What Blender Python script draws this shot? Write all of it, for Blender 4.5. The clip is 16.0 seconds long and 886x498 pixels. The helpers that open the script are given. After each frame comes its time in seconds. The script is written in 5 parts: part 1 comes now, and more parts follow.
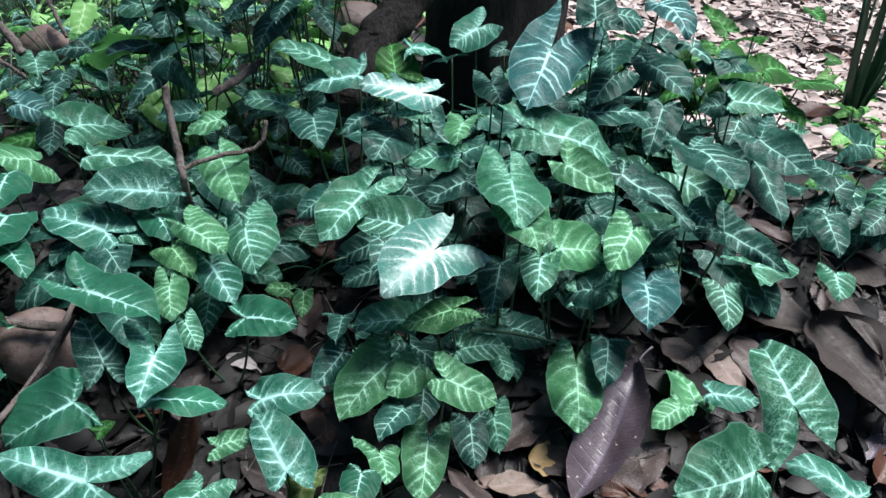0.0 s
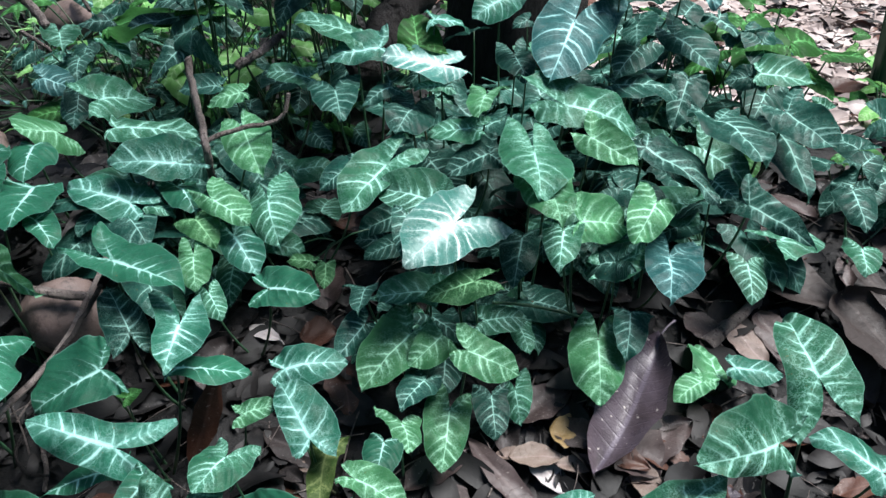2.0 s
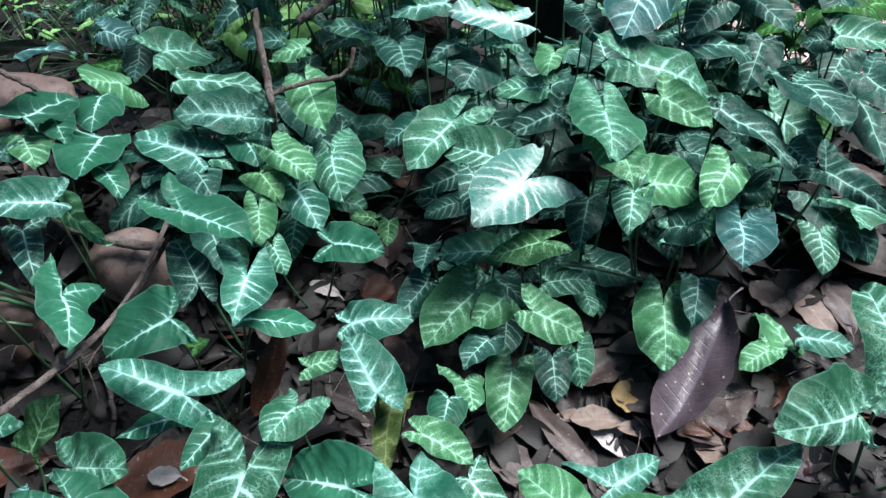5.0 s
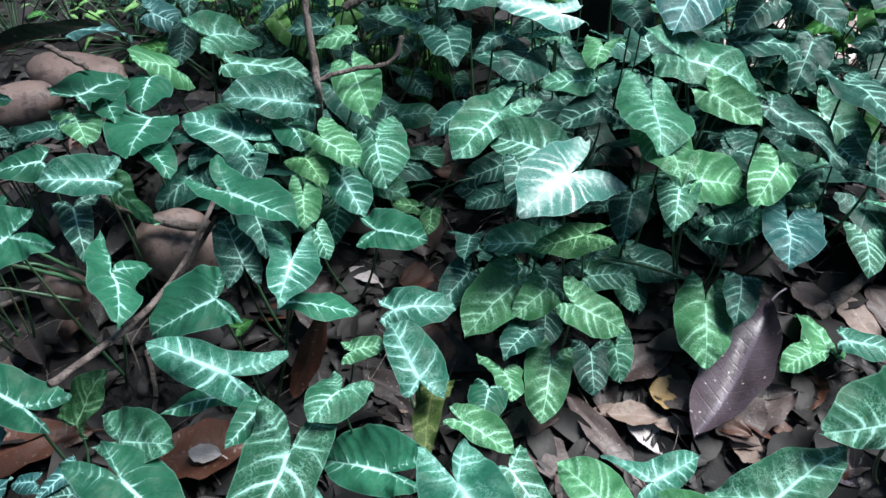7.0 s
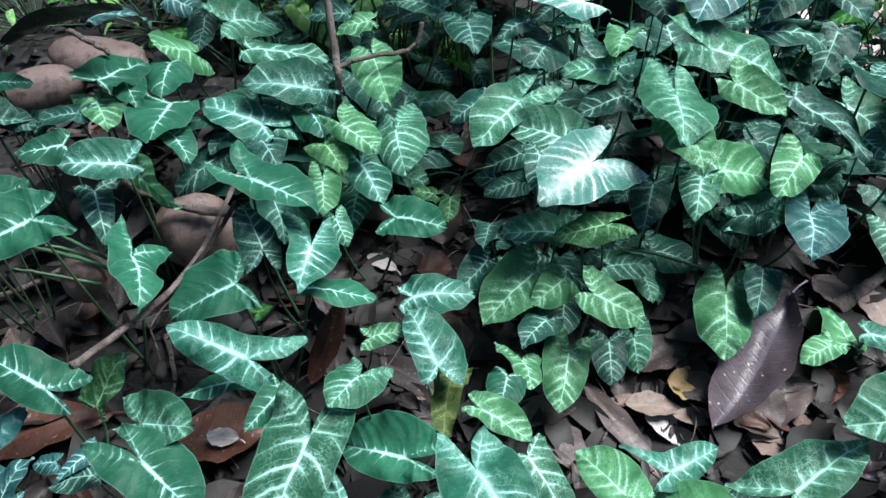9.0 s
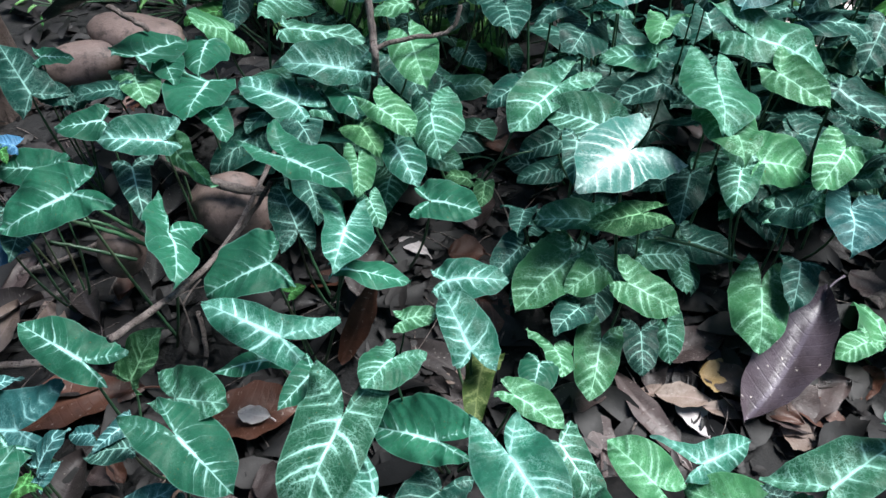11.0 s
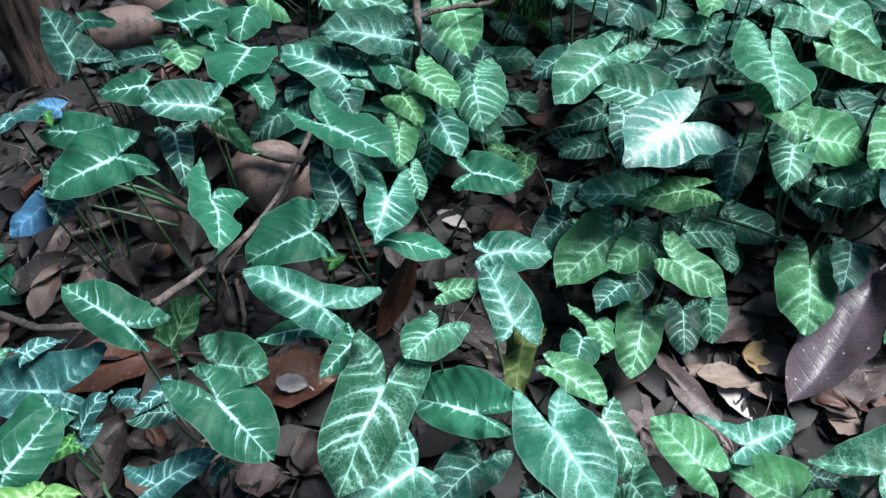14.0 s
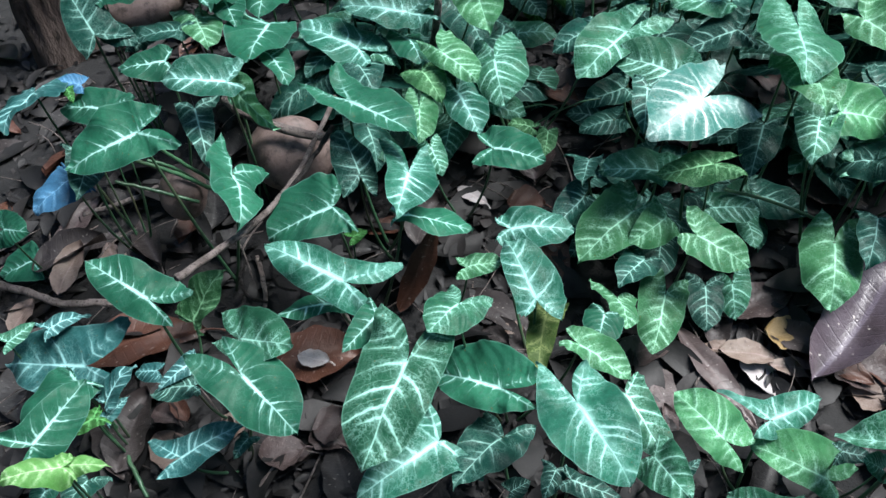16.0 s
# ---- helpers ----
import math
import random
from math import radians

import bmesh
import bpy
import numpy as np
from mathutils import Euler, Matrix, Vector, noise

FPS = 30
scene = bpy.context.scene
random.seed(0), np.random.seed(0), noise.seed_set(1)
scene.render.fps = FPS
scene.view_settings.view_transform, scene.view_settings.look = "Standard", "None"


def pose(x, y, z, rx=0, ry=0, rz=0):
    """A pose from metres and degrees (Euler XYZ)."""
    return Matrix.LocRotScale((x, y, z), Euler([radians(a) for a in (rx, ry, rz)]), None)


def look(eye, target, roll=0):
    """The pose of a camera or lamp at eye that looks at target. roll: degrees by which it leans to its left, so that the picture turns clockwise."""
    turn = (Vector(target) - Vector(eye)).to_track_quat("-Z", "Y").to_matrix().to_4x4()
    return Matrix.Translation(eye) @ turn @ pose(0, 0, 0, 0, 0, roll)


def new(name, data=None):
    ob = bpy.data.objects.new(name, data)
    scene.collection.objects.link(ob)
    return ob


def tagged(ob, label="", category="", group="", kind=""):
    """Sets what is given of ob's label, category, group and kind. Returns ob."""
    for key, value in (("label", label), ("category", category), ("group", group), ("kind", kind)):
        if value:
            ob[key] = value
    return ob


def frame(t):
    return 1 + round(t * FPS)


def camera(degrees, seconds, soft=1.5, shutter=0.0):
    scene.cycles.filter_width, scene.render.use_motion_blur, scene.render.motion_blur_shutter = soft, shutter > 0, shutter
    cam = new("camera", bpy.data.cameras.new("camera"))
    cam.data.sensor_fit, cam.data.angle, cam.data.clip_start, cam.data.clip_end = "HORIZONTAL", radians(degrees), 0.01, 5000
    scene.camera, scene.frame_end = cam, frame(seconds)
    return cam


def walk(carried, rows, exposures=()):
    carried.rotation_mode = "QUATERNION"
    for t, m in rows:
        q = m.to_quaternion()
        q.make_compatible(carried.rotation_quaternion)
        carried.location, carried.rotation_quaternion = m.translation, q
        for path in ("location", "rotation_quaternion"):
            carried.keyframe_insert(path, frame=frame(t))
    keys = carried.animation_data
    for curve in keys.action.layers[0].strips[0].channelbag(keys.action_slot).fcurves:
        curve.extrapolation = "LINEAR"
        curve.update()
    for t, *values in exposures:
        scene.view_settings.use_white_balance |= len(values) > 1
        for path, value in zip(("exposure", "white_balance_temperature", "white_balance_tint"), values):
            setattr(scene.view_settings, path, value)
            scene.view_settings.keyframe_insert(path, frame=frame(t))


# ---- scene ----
cam = camera(58.94, 16.0)
ROWS = [
    (0.0, 0.0000, 0.0000, 0.9300, 51.998, -0.000, -0.000),
    (0.5, -0.0039, 0.0006, 0.9263, 51.498, -0.067, 0.191),
    (1.0, -0.0110, -0.0027, 0.9267, 51.084, -0.076, 0.522),
    (1.5, -0.0086, -0.0075, 0.9255, 50.874, 0.311, 0.869),
    (2.0, -0.0053, -0.0066, 0.9205, 50.552, 0.648, 1.202),
    (2.5, -0.0159, -0.0030, 0.9172, 50.035, 0.609, 1.556),
    (3.0, -0.0219, -0.0040, 0.9163, 49.683, 0.732, 1.769),
    (3.5, -0.0287, -0.0066, 0.9123, 49.251, 1.017, 2.148),
    (4.0, -0.0323, -0.0080, 0.9092, 48.732, 1.149, 2.701),
    (6.5, -0.0759, -0.0134, 0.9037, 47.942, 0.868, 6.066),
    (7.0, -0.0787, -0.0172, 0.9048, 47.725, 0.764, 6.522),
    (7.5, -0.0857, -0.0142, 0.9016, 47.458, 0.592, 6.797),
    (8.0, -0.0866, -0.0199, 0.9018, 47.318, 0.621, 7.011),
    (10.5, -0.1007, -0.0197, 0.8968, 46.423, 0.890, 9.094),
    (11.0, -0.1084, -0.0222, 0.8973, 46.053, 0.713, 9.709),
    (11.5, -0.1170, -0.0203, 0.8923, 45.556, 0.681, 10.259),
    (12.0, -0.1191, -0.0226, 0.8902, 45.222, 0.875, 10.725),
    (12.5, -0.1184, -0.0210, 0.8876, 45.155, 1.113, 11.115),
    (13.0, -0.1238, -0.0199, 0.8848, 44.948, 1.152, 11.478),
    (13.5, -0.1299, -0.0220, 0.8839, 44.695, 0.989, 11.668),
    (14.0, -0.1336, -0.0250, 0.8835, 44.537, 0.986, 11.800),
    (14.5, -0.1334, -0.0255, 0.8832, 44.296, 1.105, 12.008),
    (15.0, -0.1338, -0.0273, 0.8805, 44.040, 1.418, 12.182),
    (15.5, -0.1371, -0.0278, 0.8757, 43.608, 1.622, 12.362),
    (16.0, -0.1436, -0.0318, 0.8747, 43.272, 1.706, 12.422),
]
walk(cam, [(t, pose(x, y, z, rx, ry, rz)) for t, x, y, z, rx, ry, rz in ROWS],
     [(0.0, 0.70, 6430.0, 10.5), (4.0, 0.78, 6400.0, 10.0), (8.0, 0.84, 6380.0, 9.5), (16.0, 0.91, 6330.0, 9.0)])

# ---- light ----
world = bpy.data.worlds.new("sky")
scene.world = world
world.use_nodes = True
SUN_EL, SUN_AZ = 63.0, 62.0
wt = world.node_tree
sky = wt.nodes.new("ShaderNodeTexSky")
sky.sky_type, sky.sun_disc = "NISHITA", False
sky.sun_elevation, sky.sun_rotation = radians(SUN_EL), radians(SUN_AZ)
wt.links.new(sky.outputs[0], wt.nodes["Background"].inputs[0])
wt.nodes["Background"].inputs[1].default_value = 0.092
sun = new("sun", bpy.data.lights.new("sun", "SUN"))
sun.data.energy, sun.data.angle, sun.data.color = 6.0, radians(30), (1.0, 0.99, 0.975)
_az, _el = radians(SUN_AZ), radians(SUN_EL)
_to = Vector((math.sin(_az) * math.cos(_el), math.cos(_az) * math.cos(_el), math.sin(_el)))
sun.matrix_world = look(_to * 20, (0, 0, 0))

# ---- materials ----


class Net:
    """A short way to write node materials."""

    def __init__(self, name):
        self.m = bpy.data.materials.new(name)
        self.m.use_nodes = True
        self.t = self.m.node_tree
        self.b = self.t.nodes["Principled BSDF"]

    def node(self, kind, **sets):
        n = self.t.nodes.new(kind)
        for k, v in sets.items():
            n.inputs[k.replace("_", " ")].default_value = v
        return n

    def put(self, socket, value):
        if hasattr(value, "is_linked"):
            self.t.links.new(value, socket)
        else:
            socket.default_value = value

    def math(self, op, a, b=0.0, clamp=False):
        n = self.t.nodes.new("ShaderNodeMath")
        n.operation, n.use_clamp = op, clamp
        self.put(n.inputs[0], a)
        self.put(n.inputs[1], b)
        return n.outputs[0]

    def span(self, v, a, b, c=0.0, d=1.0):
        n = self.t.nodes.new("ShaderNodeMapRange")
        n.interpolation_type = "SMOOTHSTEP"
        self.put(n.inputs[0], v)
        for i, x in enumerate((a, b, c, d)):
            self.put(n.inputs[i + 1], x)
        return n.outputs[0]

    def mix(self, f, a, b, blend="MIX"):
        n = self.t.nodes.new("ShaderNodeMix")
        n.data_type, n.blend_type = "RGBA", blend
        self.put(n.inputs[0], f)
        for s, v in ((n.inputs[6], a), (n.inputs[7], b)):
            self.put(s, v if hasattr(v, "is_linked") else (*v, 1.0))
        return n.outputs[2]

    def noise(self, vec, scale, detail=4.0, rough=0.55, dist=0.0):
        n = self.node("ShaderNodeTexNoise", Scale=scale, Detail=detail, Roughness=rough, Distortion=dist)
        if vec is not None:
            self.put(n.inputs["Vector"], vec)
        return n.outputs[0]

    def uv(self, layer):
        n = self.t.nodes.new("ShaderNodeUVMap")
        n.uv_map = layer
        return n.outputs[0]

    def parts(self, vec):
        n = self.t.nodes.new("ShaderNodeSeparateXYZ")
        self.put(n.inputs[0], vec)
        return n.outputs

    def chance(self):
        return self.t.nodes.new("ShaderNodeObjectInfo").outputs["Random"]

    def shifted(self, vec, amount=17.0):
        r = self.t.nodes.new("ShaderNodeVectorMath")
        r.operation = "ADD"
        self.put(r.inputs[0], vec)
        self.put(r.inputs[1], self.math("MULTIPLY", self.chance(), amount))
        return r.outputs[0]

    def place(self):
        return self.t.nodes.new("ShaderNodeTexCoord").outputs["Object"]

    def bump(self, height, strength=0.4, distance=0.002):
        n = self.node("ShaderNodeBump", Strength=strength, Distance=distance)
        self.put(n.inputs["Height"], height)
        self.put(self.b.inputs["Normal"], n.outputs[0])
        return n.outputs[0]

    def finish(self, colour, rough, spec=0.5):
        self.put(self.b.inputs["Base Color"], colour)
        self.put(self.b.inputs["Roughness"], rough)
        self.b.inputs["Specular IOR Level"].default_value = spec
        return self.m


def vein_pattern(n, d, sv, side, mid, rag, main_w, reach, count, fade):
    """White along a main vein and its laterals: d is the distance from the vein, sv the place where a lateral leaves it."""
    along = n.math("ADD", sv, n.math("MULTIPLY", d, 0.45))
    wid = n.math("MULTIPLY", n.span(along, 0.0, fade, 1.0, 0.12), main_w)
    edge = n.math("ADD", d, n.math("MULTIPLY", rag, 0.9 * main_w))
    main = n.math("MULTIPLY", n.span(edge, 0.0, wid, 1.0, 0.0), n.span(along, 0.30 * fade, 0.90 * fade, 1.0, 0.06))
    rib = n.math("MULTIPLY", n.span(d, 0.003, 0.012, 0.62, 0.0), n.span(along, 0.75 * fade, 1.05 * fade, 1.0, 0.35))
    wob = n.math("ADD", n.math("MULTIPLY", rag, 0.05), n.math("MULTIPLY", n.math("SUBTRACT", mid, 0.5), 0.45))
    q = n.math("ADD", n.math("MULTIPLY", sv, count), n.math("ADD", wob, n.math("MULTIPLY", side, 0.4)))
    lot = n.t.nodes.new("ShaderNodeTexWhiteNoise")
    lot.noise_dimensions = "1D"
    n.put(lot.inputs["W"], n.math("ADD", n.math("MULTIPLY", n.math("FLOOR", q), 1.37), n.math("ADD", n.math("MULTIPLY", side, 17.3), n.math("MULTIPLY", n.chance(), 97.0))))
    h = lot.outputs["Value"]
    wave = n.math("ABSOLUTE", n.math("SUBTRACT", n.math("FRACT", q), n.span(n.math("FRACT", n.math("MULTIPLY", h, 7.0)), 0.0, 1.0, 0.28, 0.72)))
    far = n.math("ADD", d, n.math("MULTIPLY", rag, 0.16))
    ratio = n.math("DIVIDE", far, n.math("MULTIPLY", n.math("ADD", n.math("MULTIPLY", n.math("MULTIPLY", h, h), 1.35), 0.30), reach))
    ragged = n.math("ADD", wave, n.math("MULTIPLY", rag, 0.08))
    line = n.math("MULTIPLY", n.span(ragged, 0.0, n.span(ratio, 0.0, 0.8, 0.17, 0.05), 1.0, 0.0), n.span(ratio, 0.1, 1.2, 1.0, 0.0))
    between = n.math("ABSOLUTE", n.math("SUBTRACT", n.math("FRACT", n.math("ADD", n.math("MULTIPLY", q, 2.0), n.math("MULTIPLY", rag, 0.5))), 0.5))
    trace = n.math("MAXIMUM", n.math("MULTIPLY", n.span(between, 0.0, 0.10, 0.22, 0.0), n.span(ratio, 0.1, 1.0, 1.0, 0.0)), n.math("MULTIPLY", n.span(ragged, 0.0, 0.05, 0.22, 0.0), n.span(ratio, 0.5, 2.2, 1.0, 0.1)))
    line = n.math("MAXIMUM", line, trace)
    band = n.math("MULTIPLY", n.span(ragged, 0.02, 0.40, 1.0, 0.0), n.span(ratio, 0.1, 1.5, 1.0, 0.0))
    line = n.math("MULTIPLY", line, n.span(along, 0.5 * fade, 1.05 * fade, 1.0, 0.35))
    return n.math("MAXIMUM", main, rib), line, band, wave


def leaf_material(name, deep, fresh, pale, main_w, halo, lateral, net=0.3, rough=0.36, through_light=0.18, count=5.4, reach=0.30, band=0.25):
    n = Net(name)
    d, s, _ = n.parts(n.uv("veins"))
    d2, s2, _ = n.parts(n.uv("lobes"))
    across, lobe, _ = n.parts(n.uv("rim"))
    flat = n.uv("blade")
    side = n.math("GREATER_THAN", n.parts(flat)[0], 0.0)
    blade = n.shifted(flat)
    big = n.noise(blade, 2.2, 3.0)
    mid = n.noise(blade, 5.0, 3.0)
    fine = n.noise(blade, 17.0, 5.0, 0.65)
    grain = n.noise(blade, 75.0, 3.0, 0.6)
    rag = n.math("SUBTRACT", fine, 0.5)
    m1, l1, b1, w1 = vein_pattern(n, d, s, side, mid, rag, main_w, reach, count, 0.92)
    m2, l2, b2, w2 = vein_pattern(n, d2, s2, side, mid, rag, main_w * 0.62, reach * 0.6, count * 1.5, 0.50)
    front = n.math("SUBTRACT", 1.0, lobe)
    main = n.math("MAXIMUM", n.math("MULTIPLY", m1, front), n.math("MULTIPLY", n.math("MULTIPLY", m2, lobe), 0.85))
    lat = n.math("ADD", n.math("MULTIPLY", l1, front), n.math("MULTIPLY", n.math("MULTIPLY", l2, lobe), 0.7))
    pale_band = n.math("ADD", n.math("MULTIPLY", b1, front), n.math("MULTIPLY", b2, lobe))
    wave = n.math("ADD", n.math("MULTIPLY", w1, front), n.math("MULTIPLY", w2, lobe))
    axis = n.math("ADD", n.math("MULTIPLY", d, front), n.math("MULTIPLY", d2, lobe))
    lot = n.t.nodes.new("ShaderNodeTexWhiteNoise")
    lot.noise_dimensions = "1D"
    n.put(lot.inputs["W"], n.math("MULTIPLY", n.chance(), 93.0))
    lot = lot.outputs["Value"]
    main = n.math("MULTIPLY", main, n.span(n.math("ADD", n.math("MULTIPLY", lot, 0.6), n.math("MULTIPLY", big, 0.8)), 0.25, 0.95, 0.66, 1.0))
    lat = n.math("MULTIPLY", lat, n.math("MULTIPLY", n.span(big, 0.30, 0.62, 0.6, 1.0), n.span(lot, 0.0, 1.0, 0.65, 1.0)))
    # whitish mottling between the veins
    mottle = n.noise(blade, 34.0, 5.0, 0.7)
    mesh = n.math("MULTIPLY", n.span(mottle, 0.49, 0.60), n.span(mid, 0.36, 0.60))
    cells = n.node("ShaderNodeTexVoronoi", Scale=15.0)
    cells.feature = "DISTANCE_TO_EDGE"
    n.put(cells.inputs["Vector"], blade)
    veinlet = n.math("MULTIPLY", n.span(n.math("ADD", cells.outputs["Distance"], n.math("MULTIPLY", rag, 0.16)), 0.0, 0.07, 1.0, 0.0), n.span(mid, 0.34, 0.60, 0.15, 1.0))
    mesh = n.math("MAXIMUM", mesh, n.math("MULTIPLY", veinlet, 0.8))
    mesh = n.math("MULTIPLY", mesh, n.span(axis, 0.08, 0.42, 1.0, 0.2))
    cloud = n.math("MULTIPLY", n.span(n.math("ADD", axis, n.math("MULTIPLY", rag, 0.22)), 0.0, 0.03 + 0.30 * halo, 1.0, 0.0), n.math("MULTIPLY", n.math("MULTIPLY", n.span(s, 0.25, 0.9, 1.0, 0.3), n.span(lobe, 0.0, 1.0, 1.0, 0.35)), halo))
    white = n.math("MAXIMUM", n.math("MAXIMUM", main, cloud), n.math("MULTIPLY", lat, lateral))
    white = n.math("ADD", white, n.math("ADD", n.math("MULTIPLY", mesh, 1.1 * net), n.math("MULTIPLY", n.math("MULTIPLY", pale_band, 2.4 * band), n.span(mottle, 0.40, 0.58))), True)
    tone = n.mix(n.span(big, 0.32, 0.68), deep, fresh)
    tone = n.mix(n.span(n.math("ADD", axis, n.math("MULTIPLY", rag, 0.25)), 0.02, 0.30, 0.55, 0.0), tone, tuple(v * 1.35 for v in fresh))
    tone = n.mix(n.math("MULTIPLY", n.chance(), 0.70), tone, tuple(v * 0.45 for v in deep))
    tone = n.mix(n.span(grain, 0.35, 0.75, 0.0, 0.28), tone, tuple(v * 1.35 for v in fresh))
    tone = n.mix(n.math("MULTIPLY", n.span(fine, 0.50, 0.72), 0.45), tone, tuple(v * 0.6 for v in deep))
    colour = n.mix(n.math("MULTIPLY", white, n.span(grain, 0.2, 0.6, 0.8, 1.0)), tone, pale)
    colour = n.mix(n.span(across, 0.955, 0.99, 0.0, 0.16), colour, tuple(0.5 * p + 0.5 * q for p, q in zip(pale, fresh)))
    speck = n.span(n.noise(blade, 30.0, 1.0, 0.4), 0.735, 0.765)
    colour = n.mix(n.math("MULTIPLY", speck, 0.6), colour, (0.09, 0.08, 0.03))
    # sunken veins, swollen tissue between them
    relief = n.math("MULTIPLY", n.math("MULTIPLY", n.span(wave, 0.0, 0.45), n.span(axis, 0.0, 0.10)), 0.5)
    relief = n.math("ADD", relief, n.math("ADD", n.math("MULTIPLY", grain, 0.10), n.math("MULTIPLY", mid, 0.45)))
    norm = n.bump(relief, 0.32, 0.0035)
    n.finish(colour, n.math("ADD", rough + 0.10, n.math("MULTIPLY", rag, 0.20)), 0.09)
    out = n.t.nodes["Material Output"]
    tr = n.t.nodes.new("ShaderNodeBsdfTranslucent")
    n.put(tr.inputs[0], n.mix(0.5, colour, tuple(v * 1.6 for v in fresh)))
    n.put(tr.inputs["Normal"], norm)
    mixer = n.t.nodes.new("ShaderNodeMixShader")
    mixer.inputs[0].default_value = through_light
    n.t.links.new(n.b.outputs[0], mixer.inputs[1])
    n.t.links.new(tr.outputs[0], mixer.inputs[2])
    n.t.links.new(mixer.outputs[0], out.inputs[0])
    return n.m


LEAF = {
    1: leaf_material("leaf_white_centre", (0.0088, 0.0634, 0.0412), (0.0200, 0.1141, 0.0718), (0.470, 0.883, 0.798), 0.05, 0.26, 1.0, 0.16, reach=0.36, band=0.07),
    2: leaf_material("leaf_netted", (0.0105, 0.0644, 0.0359), (0.0258, 0.1162, 0.0618), (0.420, 0.816, 0.674), 0.03, 0.14, 0.8, 0.22, reach=0.42, band=0.1),
    # leaves of a dark green; on inner leaves this colour also carries their shade
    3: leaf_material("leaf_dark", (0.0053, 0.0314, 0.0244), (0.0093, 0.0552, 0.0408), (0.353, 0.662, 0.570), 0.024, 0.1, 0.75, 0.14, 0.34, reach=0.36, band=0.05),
    4: leaf_material("leaf_young", (0.0231, 0.1118, 0.0478), (0.0556, 0.2009, 0.0818), (0.437, 0.845, 0.589), 0.027, 0.14, 0.75, 0.22, 0.40, 0.22, reach=0.42, band=0.14),
    11: leaf_material("leaf_olive", (0.0130, 0.0706, 0.0273), (0.0353, 0.1272, 0.0458), (0.336, 0.682, 0.380), 0.034, 0.1, 0.6, 0.3, 0.40, 0.3, reach=0.38, band=0.1),
    5: leaf_material("leaf_fresh", (0.0148, 0.0715, 0.0174), (0.0337, 0.1258, 0.0289), (0.1717, 0.5247, 0.1795), 0.03, 0.1, 0.3, 0.1, 0.40, 0.35),
    # blue-green leaves, the sheen of the sky on them mixed into the colour
    6: leaf_material("leaf_bluish_sheen", (0.0108, 0.0540, 0.0526), (0.0203, 0.0910, 0.0887), (0.437, 0.826, 0.807), 0.031, 0.10, 0.85, 0.10, 0.36, reach=0.40, band=0.06),
    # leaf that mirrors the sky: the reflection is painted as blue base colour
    7: leaf_material("leaf_sky_sheen", (0.026, 0.085, 0.150), (0.050, 0.155, 0.280), (0.15, 0.33, 0.50), 0.02, 0.1, 0.3, 0.05, 0.30, 0.05),
    8: leaf_material("leaf_yellowed", (0.058, 0.078, 0.020), (0.026, 0.070, 0.020), (0.20, 0.25, 0.10), 0.03, 0.2, 0.5, 0.3, 0.45, 0.3),
    10: leaf_material("leaf_plain", (0.0107, 0.0719, 0.0430), (0.0200, 0.1178, 0.0666), (0.487, 0.893, 0.798), 0.04, 0.07, 0.95, 0.04, 0.35, reach=0.17, band=0.02),
    # silver-white blade, whitened further for the patch of sun that falls on it
    9: leaf_material("leaf_silvered_sunlit", (0.0273, 0.1352, 0.1090), (0.0608, 0.2095, 0.1768), (0.8, 0.97, 0.93), 0.1, 0.50, 1.0, 0.14, 0.38, reach=0.58, band=0.12),
    # lime of the curled leaf; on background plants it also carries the sunlight
    12: leaf_material("leaf_lime", (0.085, 0.28, 0.065), (0.19, 0.43, 0.13), (0.50, 0.74, 0.42), 0.02, 0.1, 0.3, 0.1, 0.42, 0.3),
}


def stalk_material():
    n = Net("stalk")
    p = n.shifted(n.place())
    c = n.mix(n.noise(p, 40.0), (0.020, 0.066, 0.034), (0.050, 0.125, 0.062))
    c = n.mix(n.span(n.noise(p, 9.0), 0.5, 0.7), c, (0.06, 0.062, 0.036))
    return n.finish(c, 0.4)


STALK = stalk_material()


def dead_material(name, a, b, c, rough=0.55, spots=0.2):
    n = Net(name)
    d, s, _ = n.parts(n.uv("veins"))
    blade = n.shifted(n.uv("blade"))
    big, fine, grain = n.noise(blade, 2.5, 4.0), n.noise(blade, 12.0, 6.0, 0.7), n.noise(blade, 70.0, 3.0)
    col = n.mix(n.span(big, 0.3, 0.7), a, b)
    col = n.mix(n.math("MULTIPLY", n.chance(), 0.6), col, c)
    col = n.mix(n.span(fine, 0.52, 0.72, 0.0, 0.55), col, tuple(v * 0.45 for v in a))
    rib = n.span(d, 0.006, 0.022, 1.0, 0.0)
    wave = n.math("ABSOLUTE", n.math("SUBTRACT", n.math("FRACT", n.math("MULTIPLY", s, 13.0)), 0.5))
    lat = n.span(wave, 0.0, 0.1, 1.0, 0.0)
    col = n.mix(n.math("MAXIMUM", n.math("MULTIPLY", rib, 0.28), n.math("MULTIPLY", lat, 0.04)), col, tuple(min(1.0, v * 1.9 + 0.03) for v in c))
    dots = n.span(n.noise(blade, 30.0, 1.0, 0.4), 0.70, 0.74)
    col = n.mix(n.math("MULTIPLY", dots, spots), col, (0.55, 0.50, 0.46))
    n.bump(n.math("ADD", n.math("MULTIPLY", lat, -0.2), n.math("ADD", fine, n.math("MULTIPLY", grain, 0.3))), 0.6, 0.002)
    return n.finish(col, n.span(fine, 0.3, 0.7, rough - 0.12, rough + 0.15), 0.4)


